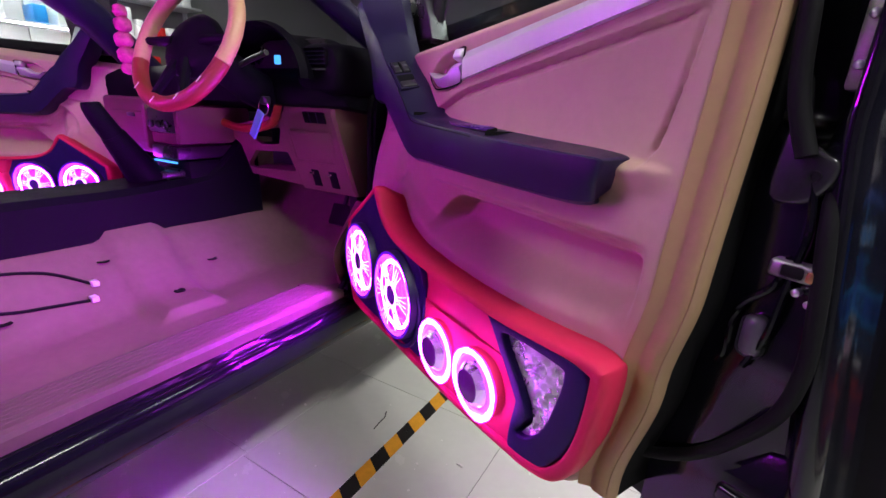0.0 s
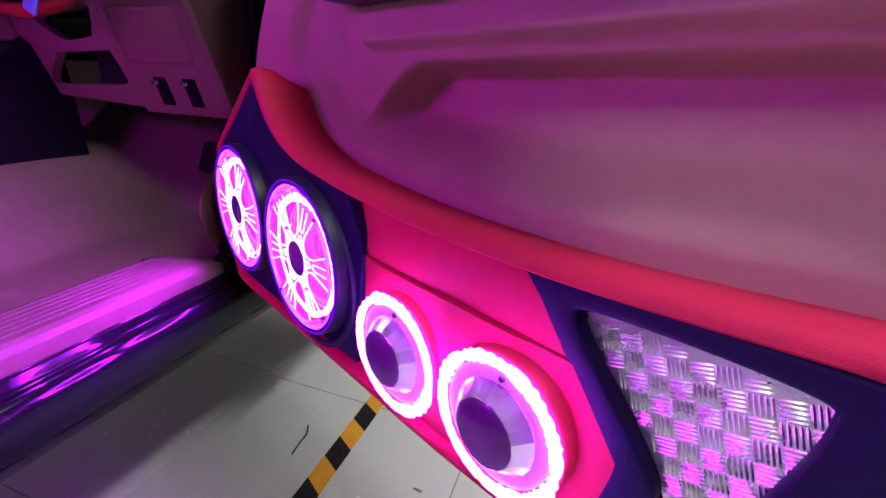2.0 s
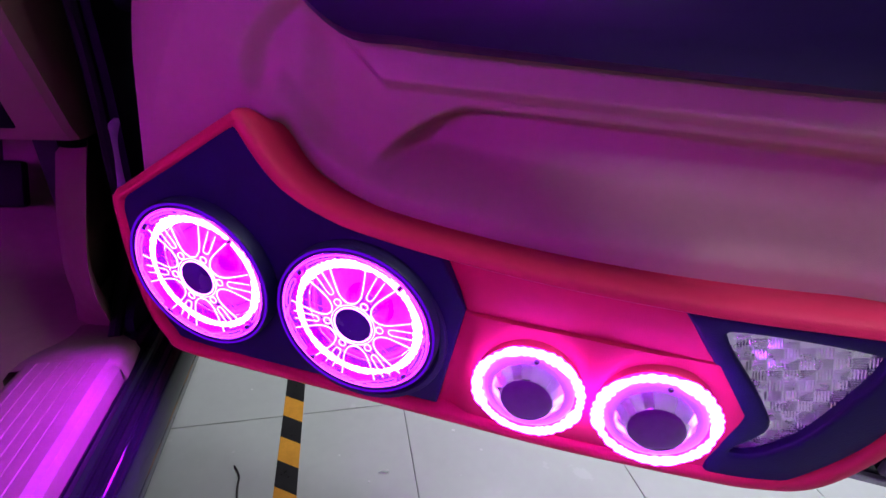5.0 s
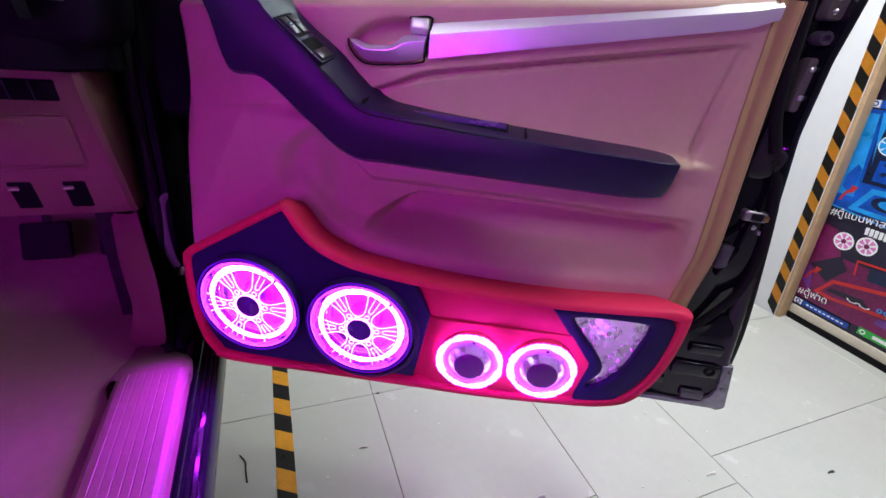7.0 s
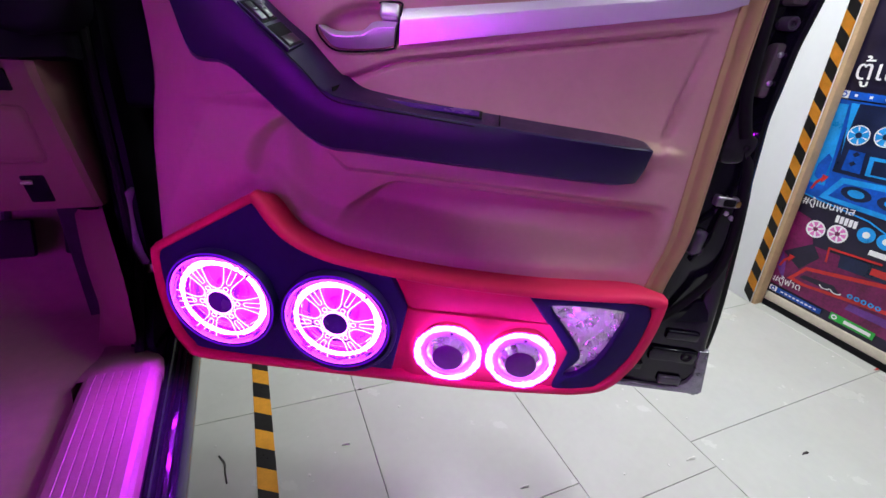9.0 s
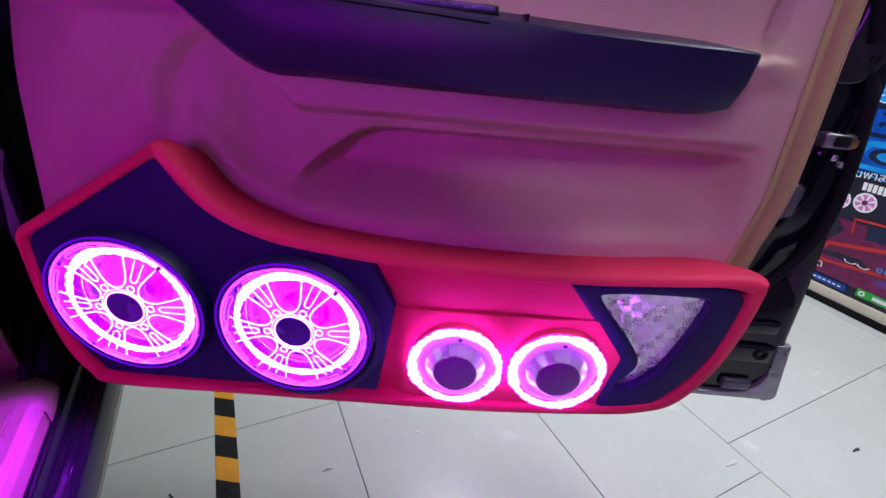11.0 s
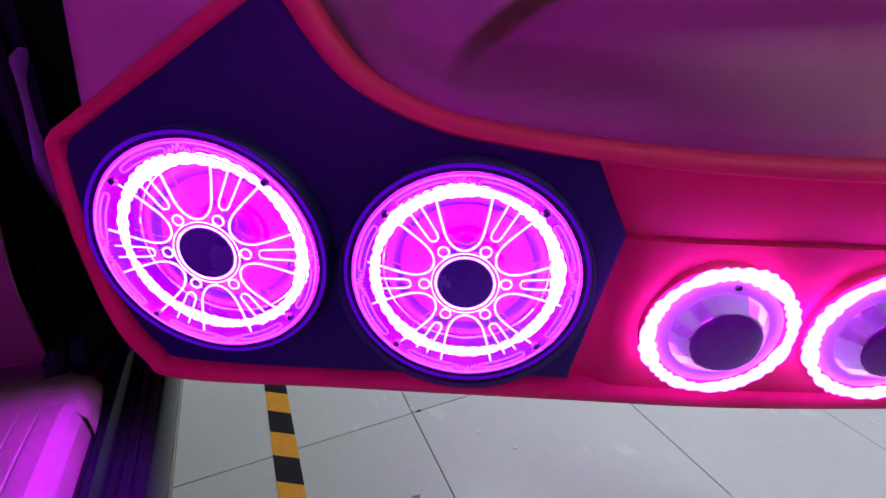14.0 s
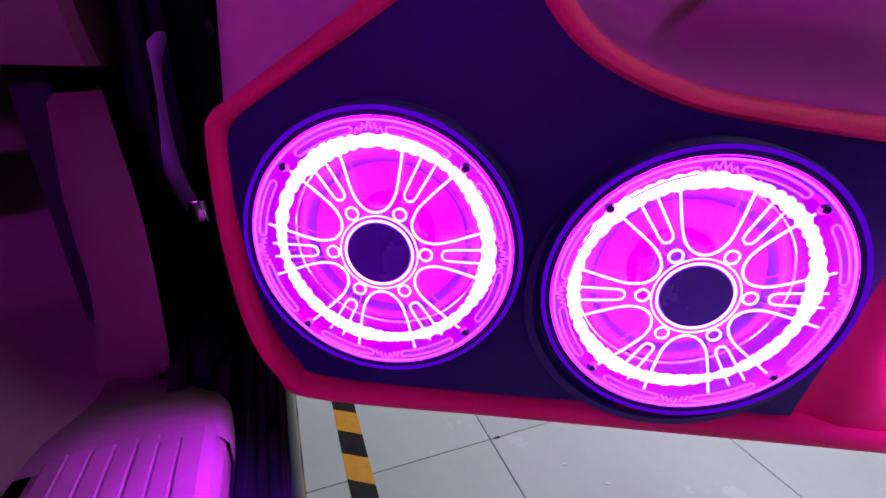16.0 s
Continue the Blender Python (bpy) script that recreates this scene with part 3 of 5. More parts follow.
    arm = part("armrest", rings(bmesh.new(), lo, cap0=True, cap1=True), LED_TINTED_PLASTIC, door, "dark grained plastic armrest", 32)
    grip = Matrix.Translation((0.388, 0.094, 1.1305)) @ Matrix.Rotation(radians(1.2), 4, "Y") @ Matrix.Rotation(radians(17), 4, "X")
    slot = part("pull_slot", boxed(-0.092, 0.092, -0.012, 0.0135, -0.008, -0.0012, 0.001, m=grip), RUBBER, arm, "dark grip slot in the armrest")
    part("slot_floor", boxed(-0.082, 0.087, -0.009, 0.0115, -0.003, 0.0002, 0.0005, m=grip), SLOT, slot, "glossy dark slot with violet reflection in its colour")
    for sx, sz in ((0.232, 1.147), (0.510, 1.1225)):
        part("seam", boxed(sx - 0.0008, sx + 0.0008, 0.060, 0.126, sz - 0.004, sz + 0.003), RUBBER, door)
    # fine groove along the face of the armrest
    part("face_groove", tube(bmesh.new(), curve_through([(0.156, 0.0546, 1.197), (0.193, 0.0546, 1.165), (0.217, 0.0546, 1.139), (0.242, 0.0546, 1.128), (0.291, 0.0546, 1.124), (0.387, 0.0546, 1.119), (0.47, 0.0546, 1.114)], 5, closed=False), 0.0011, 6), RUBBER, arm, "fine dark groove")
    # window switches, flush on the sloping head of the armrest
    ax = Vector((0.79, 0, -0.61)).normalized()
    nor = ax.cross(Vector((0.18, 0.97, 0.16))).normalized()
    head = Matrix((ax, nor.cross(ax), nor)).transposed().to_4x4()
    head.translation = (0.145, 0.083, 1.2195)
    bez = part("switch_panel", boxed(-0.072, 0.027, -0.024, 0.023, -0.006, 0.0012, 0.001, m=head), LED_TINTED_PLASTIC, door, "dark grained window switch panel")
    part("switch_well", boxed(-0.070, -0.026, -0.021, 0.021, 0.0, 0.0018, 0.0006, m=head), RUBBER, bez)
    for sy in (-0.0105, 0.0105):
        part("switch", boxed(-0.066, -0.030, sy - 0.008, sy + 0.008, 0.0, 0.0045, 0.002, 3, m=head), SATIN_BLACK, bez, "glossy black rocker switch")
        part("switch_ridge", boxed(-0.054, -0.047, sy - 0.006, sy + 0.006, 0.003, 0.0062, 0.0016, 3, m=head), SWITCH, bez)
    part("lock_well", boxed(-0.020, 0.0245, -0.020, 0.020, 0.0, 0.0018, 0.0006, m=head), RUBBER, bez)
    part("lock_switch", boxed(0.004, 0.023, -0.018, 0.018, 0.0, 0.0040, 0.002, 3, m=head), SATIN_BLACK, bez, "glossy black rocker switch")
    # silver strip with a ridge
    lo = []
    for k in range(61):
        x = 0.327 + k / 60 * 0.528
        end = sstep(0.80, 0.856, x)
        z0 = strip_low(x) + 0.008 * end ** 2
        z1 = 1.279 + (x - 0.323) * 0.138
        zm = z0 + (z1 - z0) * 0.63
        y = trim_y(min(x, 0.85), z0 - 0.004)
        lo.append([(x, y + 0.012, z0), (x, 0.1205, z0 + 0.001), (x, 0.1200, zm - 0.001), (x, 0.1204, zm + 0.001), (x, 0.133, z1 - 0.001), (x, y + 0.012, z1)])
    part("silver_strip", rings(bmesh.new(), lo, cap0=True, cap1=True), SILVER, door, "satin silver trim strip", 25)
    # inner handle
    lo = []
    prof = curve_through([(0.187, 1.236), (0.196, 1.2205), (0.216, 1.2055), (0.259, 1.2070), (0.295, 1.2120), (0.3155, 1.2175)], 8, closed=False)
    topl = curve_through([(0.192, 1.238), (0.204, 1.2335), (0.222, 1.2310), (0.262, 1.2360), (0.283, 1.2510), (0.3215, 1.2545)], 8, closed=False)
    for a, b in zip(prof, topl):
        h = b - a
        lo.append([(a.x, 0.150, a.y), (a.x, 0.132, a.y + 0.0005), (a.x + h.x * 0.15, 0.1275, a.y + h.y * 0.15), (a.x + h.x * 0.68, 0.1180, a.y + h.y * 0.68), (a.x + h.x * 0.76, 0.1182, a.y + h.y * 0.76), (b.x, 0.128, b.y), (b.x, 0.150, b.y)])
    hnd = part("inner_handle", rings(bmesh.new(), lo, cap0=True, cap1=True), SILVER, door, "satin silver inner door handle", 32)
    gap = [(0.1845, 0.127, 1.238), (0.1855, 0.126, 1.228), (0.195, 0.1255, 1.2145), (0.216, 0.1255, 1.2015), (0.259, 0.1250, 1.2030), (0.300, 0.1250, 1.2090), (0.3185, 0.1250, 1.2140), (0.3240, 0.1240, 1.2480), (0.3295, 0.1250, 1.2810), (0.318, 0.1270, 1.2830), (0.290, 0.1290, 1.2790)]
    part("handle_gap", tube(bmesh.new(), curve_through(gap, 5, closed=False, sharp=(6, 8)), 0.0017, 8), RUBBER, hnd, "dark gap round the handle")
    part("lock_knob", boxed(-0.0157, 0.0157, -0.010, 0.020, -0.011, 0.011, 0.005, 3, m=Matrix.Translation((0.3088, 0.127, 1.268)) @ Matrix.Rotation(radians(-22), 4, "X")), SILVER, door, "silver lock knob")
    # glass with its seal and the mirror corner
    part("mirror_corner", slab(bmesh.new(), [(-0.15, 1.33), (0.10, 1.325), (0.05, 1.44), (-0.03, 1.60), (-0.15, 1.60)], 0.17, 0.22, 0.006), SATIN_BLACK, door, "black mirror corner trim")
    part("window_glass", slab(bmesh.new(), [(0.03, 1.33), (0.93, 1.37), (0.88, 1.80), (0.32, 1.80), (0.08, 1.50)], 0.204, 0.208, 0.001), GLASS, door, "clear door window glass")
    bm = bmesh.new()
    tube(bm, [(0.06, 0.206, 1.32), (0.09, 0.206, 1.50), (0.32, 0.206, 1.81), (0.89, 0.206, 1.81), (0.94, 0.206, 1.37)], 0.018, 8)
    part("window_frame", bm, SATIN_BLACK, door, "black window frame")
    return door


door = build_door()

# ---- the speaker pod on the door ----
HIDE = [(-0.104, 0.817), (-0.005, 0.883), (0.068, 0.934), (0.084, 0.943), (0.098, 0.936), (0.116, 0.914), (0.143, 0.890), (0.170, 0.872), (0.200, 0.859), (0.25, 0.846), (0.312, 0.8345), (0.350, 0.829), (0.385, 0.766), (0.360, 0.604), (0.15, 0.592), (-0.040, 0.588), (-0.073, 0.606), (-0.097, 0.652), (-0.108, 0.725)]
WEDGE = [(0.607, 0.827), (0.70, 0.836), (0.806, 0.8435), (0.828, 0.835), (0.836, 0.808), (0.822, 0.716), (0.775, 0.634), (0.735, 0.616), (0.700, 0.612), (0.688, 0.632), (0.697, 0.711)]
MESH = [(0.659, 0.800), (0.668, 0.815), (0.776, 0.821), (0.791, 0.808), (0.782, 0.758), (0.764, 0.702), (0.738, 0.667), (0.716, 0.655), (0.709, 0.661), (0.731, 0.702), (0.712, 0.738)]


def line_on_disc(bm, pts, w, y):
    """A thin raised line along points (x, z)."""
    tube(bm, [(p[0], y, p[1]) for p in pts], w, 5)


def arc(cx, cz, r, a0, a1, n=12):
    return [(cx + r * math.cos(radians(a0 + (a1 - a0) * k / n)), cz + r * math.sin(radians(a0 + (a1 - a0) * k / n))) for k in range(n + 1)]


def beads(bm, cx, cz, y, r, width, count, seed, flat=0.15, n=192):
    """A lit strip of small bulbs laid in a ring."""
    rnd = random.Random(seed)
    ph = [rnd.uniform(0, 6.28) for _ in range(4)]
    lo = []
    for k in range(n):
        a = 2 * math.pi * k / n
        wv = 0.58 + 0.30 * abs(math.sin(count * a / 2 + 1.2 * math.sin(5 * a + ph[2]) + 0.7 * math.sin(11 * a + ph[3]))) + 0.13 * math.sin(3 * a + ph[0]) + 0.10 * math.sin(8 * a + ph[1])
        lo.append([(cx + (r + width * wv * math.cos(b)) * math.cos(a), y + flat * width * math.sin(b), cz + (r + width * wv * math.cos(b)) * math.sin(a)) for b in (0, 1.05, 2.09, 3.14, 4.19, 5.24)])
    return rings(bm, lo + [lo[0]])


def build_woofer(pod, cx, cz, turn, seed):
    y = 0.001
    woofer = part("woofer", lathe(bmesh.new(), [(0.1100, 0.030), (0.1098, 0.0060), (0.1085, 0.0022), (0.1040, 0.0008), (0.1010, 0.0012), (0.0998, 0.0050), (0.0995, 0.020), (0.098, 0.034), (0.0965, 0.042)], cx, cz, 72), LED_TINTED_RIM, pod, "round woofer behind an engraved, magenta-lit acrylic disc")
    part("rim_reflection", tube(bmesh.new(), [(p[0], 0.0006, p[1]) for p in arc(cx, cz, 0.1062, 0, 360, 96)[:-1]], 0.0016, 6, closed=True), RIM_REFLECTION, woofer, "thin glowing ring in place of violet light on the rim")
    part("cone", lathe(bmesh.new(), [(0.0625, 0.034), (0.059, 0.0375), (0.050, 0.0430), (0.034, 0.0495), (0.0, 0.052)], cx, cz, 64), LED_TINTED_CONE, woofer, "pale cone with the magenta wash in its colour")
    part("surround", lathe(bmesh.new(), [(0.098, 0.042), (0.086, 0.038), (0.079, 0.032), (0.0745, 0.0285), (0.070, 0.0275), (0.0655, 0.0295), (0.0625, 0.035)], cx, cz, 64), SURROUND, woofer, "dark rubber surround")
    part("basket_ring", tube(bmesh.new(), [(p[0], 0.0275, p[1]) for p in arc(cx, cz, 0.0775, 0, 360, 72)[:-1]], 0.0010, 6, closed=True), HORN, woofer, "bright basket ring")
    part("dust_cap", lathe(bmesh.new(), [(0.036, 0.050), (0.033, 0.045), (0.025, 0.040), (0.013, 0.037), (0.0, 0.036)], cx, cz, 40), LED_TINTED_CAP, woofer, "glossy dark dust cap")
    part("led_strip", beads(bmesh.new(), cx, cz, 0.0115, 0.0825, 0.0064, 52, seed), LED, woofer, "ring of magenta light diodes")
    bm = lathe(bmesh.new(), [(0.0265, y), (0.0985, y), (0.0995, y + 0.001), (0.0995, y + 0.005), (0.0985, y + 0.006), (0.0265, y + 0.006), (0.0265, y)], cx, cz, 72)
    disc = part("acrylic_disc", bm, ACRYLIC, woofer, "clear acrylic disc with wheel-shaped engraving")
    disc.visible_shadow = False
    part("hub_plate", lathe(bmesh.new(), [(0.0, y - 0.0015), (0.0240, y - 0.0015), (0.0254, y), (0.0254, y + 0.006)], cx, cz, 40), LED_TINTED_CAP, disc, "dark round centre plate")
    # engraved wheel: hub, nuts, slots and long spoke openings that end close to the hub
    bm = bmesh.new()
    ye = y - 0.0004
    for r, w in ((0.0260, 0.0008), (0.0298, 0.0005)):
        tube(bm, [(p[0], ye, p[1]) for p in arc(cx, cz, r, 0, 360, 72)[:-1]], w, 5, closed=True)
    for k in range(6):
        a = turn + 60 * k
        ca, sa = math.cos(radians(a)), math.sin(radians(a))

        def at(r, s):
            return (cx + r * ca - s * sa, cz + r * sa + s * ca)
        nx_, nz_ = at(0.0360, 0)
        tube(bm, [(p[0], ye, p[1]) for p in arc(nx_, nz_, 0.0048, 0, 360, 16)[:-1]], 0.0007, 5, closed=True)
        line_on_disc(bm, [at(0.0840, 0.0056), at(0.053, 0.0044), at(0.0495, 0.0034), at(0.0478, 0.0), at(0.0495, -0.0034), at(0.053, -0.0044), at(0.0840, -0.0056)], 0.0007, ye)
        b = a + 30
        cb, sb = math.cos(radians(b)), math.sin(radians(b))
        pts = curve_through([(0.0840, -0.0238), (0.066, -0.0204), (0.0480, -0.0162), (0.0395, -0.0120), (0.0345, -0.0068), (0.0325, 0.0), (0.0345, 0.0068), (0.0395, 0.0120), (0.0480, 0.0162), (0.066, 0.0204), (0.0840, 0.0238)], 4, closed=False)
        line_on_disc(bm, [(cx + p.x * cb - p.y * sb, cz + p.x * sb + p.y * cb) for p in pts], 0.0008, ye)
    tagged(part("engraving", bm, ETCH, disc, "white-glowing engraved lines"), kind="stuff")
    # the rim carries eight long slots, with a jagged emblem at each quarter and a screw between
    bm = bmesh.new()
    tube(bm, [(p[0], ye, p[1]) for p in arc(cx, cz, 0.0983, 0, 360, 96)[:-1]], 0.0008, 5, closed=True)
    for k in range(8):
        a = turn + 90 * (k // 2) + (22 if k % 2 else -22)
        cap0, cap1 = (cx + 0.0920 * math.cos(radians(a + 13)), cz + 0.0920 * math.sin(radians(a + 13))), (cx + 0.0920 * math.cos(radians(a - 13)), cz + 0.0920 * math.sin(radians(a - 13)))
        pts = arc(cx, cz, 0.0945, a - 13, a + 13, 12) + arc(*cap0, 0.0025, a + 45, a + 135, 3) + arc(cx, cz, 0.0895, a + 13, a - 13, 12) + arc(*cap1, 0.0025, a - 135, a - 45, 3)
        tube(bm, [(p[0], ye, p[1]) for p in pts], 0.0006, 5, closed=True)
    for k in range(4):
        a = turn + 90 * k
        rads = (0.0895, 0.0935, 0.0905, 0.0955, 0.0915, 0.0985, 0.0915, 0.0955, 0.0905, 0.0935, 0.0895)
        line_on_disc(bm, [(cx + r * math.cos(radians(a + 1.25 * (q - 5))), cz + r * math.sin(radians(a + 1.25 * (q - 5)))) for q, r in enumerate(rads)], 0.0007, ye)
    tagged(part("rim_engraving", bm, ETCH_DIM, disc, "pink-glowing engraved slots round the rim"), kind="stuff")
    for k in range(4):
        a = radians(turn + 45 + 90 * k)
        part("screw", lathe(bmesh.new(), [(0.0, y - 0.003), (0.0025, y - 0.0028), (0.0036, y - 0.001), (0.0036, y + 0.001)], cx + 0.0925 * math.cos(a), cz + 0.0925 * math.sin(a), 14), SATIN_BLACK, disc)
    return woofer


def build_tweeter(pod, cx, cz, seed):
    tw = part("tweeter", lathe(bmesh.new(), [(0.0640, 0.0275), (0.0640, 0.0050), (0.0630, 0.0035), (0.050, 0.0045), (0.0430, 0.0045)], cx, cz, 64), RED, pod, "round tweeter inside a magenta light ring")
    part("light_ring", beads(bmesh.new(), cx, cz, -0.0028, 0.0602, 0.0078, 32, seed, 0.4), LED_RING, tw, "glowing magenta ring of diodes")
    part("face_plate", lathe(bmesh.new(), [(0.0540, 0.0045), (0.0535, -0.0005), (0.0520, -0.0010), (0.0415, -0.0010), (0.0405, 0.0000)], cx, cz, 64), FROST, tw, "frosted plate round the horn")
    # faceted cone that stands proud, with the dome on its end
    part("horn", lathe(bmesh.new(), [(0.0420, 0.0010), (0.0418, -0.0022), (0.0405, -0.0034), (0.0312, -0.0146), (0.0302, -0.0154), (0.0290, -0.0148)], cx, cz, 20), HORN, tw, "satin faceted cone", 10)
    part("dome", lathe(bmesh.new(), [(0.0293, -0.0146), (0.0288, -0.0154), (0.0255, -0.0166), (0.0200, -0.0178), (0.0120, -0.0188), (0.006, -0.0192), (0.0, -0.0193)], cx, cz, 40), LED_TINTED_DOME, tw, "glossy dark dome")
    part("screw", lathe(bmesh.new(), [(0.0, -0.0035), (0.002, -0.0032), (0.003, -0.0017), (0.003, 0.0010)], cx + 0.003, cz + 0.0470, 12), SATIN_BLACK, tw)
    return tw


def inside(loop, x, z):
    hit = False
    for i in range(len(loop)):
        (x0, z0), (x1, z1) = loop[i - 1], loop[i]
        if (z0 > z) != (z1 > z) and x < (x1 - x0) * (z - z0) / (z1 - z0) + x0:
            hit = not hit
    return hit


def build_pod():
    pod = thing("speaker_pod", (0.35, 0.10, 0.56), "red and black speaker pod with magenta lights, on the driver's door", "speaker pod")
    out = curve_through(POD, 6)
    lo = []
    for d, y in ((0.002, 0.195), (0.0, 0.105), (0.0, 0.080), (0.0004, 0.050), (0.0014, 0.0320), (0.0034, 0.0245), (0.0066, 0.0205), (0.013, 0.0184), (0.0220, 0.0174), (0.0275, 0.0200), (0.0305, 0.028), (0.0320, 0.038), (0.060, 0.042)):
        q = inset(out, d * 0.82)
        up = [sstep(0.76, 0.82, p.y) * sstep(0.845, 0.79, p.x) for p in out]
        # the roll is slimmer along the top, and falls away towards the trim
        lo.append([(p.x - 0.021 * sstep(0.72, 0.86, p.x) * sstep(0.04, 0.10, y), y, p.y + u * 0.26 * d * sstep(0.03, 0.015, 0.04 - d) - (0.018 + 0.012 * sstep(0.86, 0.94, o.y)) * sstep(0.035, 0.11, y) * sstep(0.78, 0.83, o.y)) for p, o, u in zip(q, out, up)])
    part("bolster", rings(bmesh.new(), lo), RED, pod, "padded red leatherette border", 60)
    # two red faces that meet in a crease and end behind the wedge

    def face_end(z):
        run = ((0.56, 0.712), (0.612, 0.710), (0.632, 0.698), (0.711, 0.706), (0.827, 0.617), (0.86, 0.60))
        for (z0, x0), (z1, x1) in zip(run, run[1:]):
            if z <= z1:
                return x0 + (x1 - x0) * (z - z0) / (z1 - z0)
        return run[-1][1]
    bm = bmesh.new()
    xs = [0.345 + k / 32 * 0.385 for k in range(33)]
    rows = []
    for x in xs:
        top = 0.8285 + 0.020 * max(0.0, x - 0.42) - 0.0015 * math.sin((x - 0.37) * 9)
        cr = 0.7655 + 0.024 * (x - 0.385)
        bulge = sstep(0.37, 0.43, x) * (1 - sstep(0.655, 0.70, x))
        tuck = 0.010 * (1 - sstep(0.380, 0.405, x))
        bot = 0.575 + 0.06 * max(0.0, x - 0.45)
        col = [(0.036, top), (0.030, top - 0.003), (0.0218, cr + 0.0018), (0.0228, cr + 0.0006), (0.0228, cr - 0.0006), (0.0205 - 0.003 * bulge, cr - 0.002), (0.0205 - 0.0125 * bulge, 0.715), (0.0215 - 0.0115 * bulge, 0.655), (0.0240 - 0.0060 * bulge, 0.625), (0.028, bot + 0.014), (0.036, bot)]
        rows.append([(0.345 + (x - 0.345) / 0.385 * (face_end(z) - 0.345), y + tuck, z) for y, z in col])
    rings(bm, rows, close=False)
    rings(bm, [[(p[0], 0.045, p[2]) for p in r] for r in rows[::32]], close=False)
    part("centre_face", bm, RED, pod, "red leatherette face folded along a crease", 50)
    part("black_panel", slab_holed(bmesh.new(), curve_through(HIDE, 6, sharp=(11, 12, 13)), 0.0215, 0.06, 0.004, ((0.017, 0.7325, 0.1075), (0.2480, 0.7195, 0.1075))), LED_TINTED_HIDE, pod, "black leatherette speaker baffle")
    # wedge with a padded frame round the tread plate
    wl = curve_through(WEDGE, 6, sharp=(0, 10))
    ml = curve_through(MESH, 6)
    wedge = part("black_wedge", slab_open(inset(wl, 0.002), ml, 0.0205, 0.060, 0.005), LED_TINTED_HIDE, pod, "black leatherette wedge padded round the plate")
    ml = [Vector((p.x + 0.009 + 0.02 * (p.x - 0.735), p.y - 0.008 + 0.02 * (p.y - 0.74))) for p in ml]
    plate = part("tread_plate", slab(bmesh.new(), inset(ml, -0.006), 0.0335, 0.0350, 0.0004, 1), ALU, wedge, "bright aluminium tread plate")
    bm = bmesh.new()
    cell = 0.0138
    turn = radians(20)
    small = inset(ml, 0.0015)
    for i in range(-11, 12):
        for j in range(-11, 12):
            for k in range(5):
                o = (k - 2) * cell * 0.2
                along = (i + j) % 2 == 0
                lx, lz = (i * cell + (0 if along else o), j * cell + (o if along else 0))
                cx, cz = 0.744 + lx * math.cos(turn) - lz * math.sin(turn), 0.732 + lx * math.sin(turn) + lz * math.cos(turn)
                if not inside(small, cx, cz):
                    continue
                ang = turn + (0 if along else math.pi / 2)
                ca, sa = math.cos(ang), math.sin(ang)
                pts = [(-0.56, 0, 0.0), (-0.38, 0.078, 0.3), (0.38, 0.078, 0.3), (0.56, 0, 0.0), (0.38, -0.078, 0.3), (-0.38, -0.078, 0.3)]
                base = [bm.verts.new((cx + cell * (a * ca - b * 1.15 * sa), 0.0336, cz + cell * (a * sa + b * 1.15 * ca))) for a, b, _ in pts]
                r0 = bm.verts.new((cx - cell * 0.34 * ca, 0.0327, cz - cell * 0.34 * sa))
                r1 = bm.verts.new((cx + cell * 0.34 * ca, 0.0327, cz + cell * 0.34 * sa))
                for q in ((base[0], base[1], r0), (base[1], base[2], r1, r0), (base[2], base[3], r1), (base[3], base[4], r1), (base[4], base[5], r0, r1), (base[5], base[0], r0)):
                    bm.faces.new(q)
    tagged(part("tread_bar", bm, ALU, plate), kind="stuff")
    build_woofer(pod, 0.017, 0.7325, 3, 3)
    second = build_woofer(pod, 0.2480, 0.7195, 4, 4)
    part("mounting_ring", lathe(bmesh.new(), [(0.1195, 0.034), (0.1195, 0.0190), (0.1180, 0.0165), (0.1115, 0.0160), (0.1095, 0.0185)], 0.2480, 0.7035, 64), LED_TINTED_RIM, second, "black mounting ring that overlaps the lower border")
    build_tweeter(pod, 0.4735, 0.6885, 5)
    build_tweeter(pod, 0.6130, 0.6960, 6)
    return pod


pod = build_pod()
pod_far = copy_thing(pod, MIRROR @ pod.matrix_basis)
pod_far["label"] = "red and black speaker pod with magenta lights, on the passenger door"
door_far = copy_thing(door, MIRROR)
door_far["label"] = "open black passenger door with beige trim and dark armrest"

# ---- the car's body and cabin (car frame) ----
cabin = truck


def along_f(prof, f0, f1, n=1):
    """A sheet of (u, z) points drawn along the car."""
    return [[(u, f0 + (f1 - f0) * k / n, z) for u, z in prof] for k in range(n + 1)]


# outer sill: stepped, glossy black
sill = [(-0.155, 0.560), (-0.130, 0.566), (-0.122, 0.562), (-0.119, 0.560), (-0.118, 0.558), (-0.116, 0.556), (-0.1145, 0.5595), (-0.110, 0.560), (-0.1085, 0.5575), (-0.107, 0.560), (-0.1010, 0.5597), (-0.0985, 0.5540), (-0.0960, 0.5485), (-0.0945, 0.5465), (-0.0930, 0.5485), (-0.0870, 0.5475), (-0.0855, 0.5445), (-0.0840, 0.5470), (-0.0780, 0.5455), (-0.0765, 0.5430), (-0.0745, 0.5440), (-0.068, 0.539), (-0.062, 0.528), (-0.058, 0.500), (-0.062, 0.470), (-0.080, 0.440), (-0.155, 0.420)]
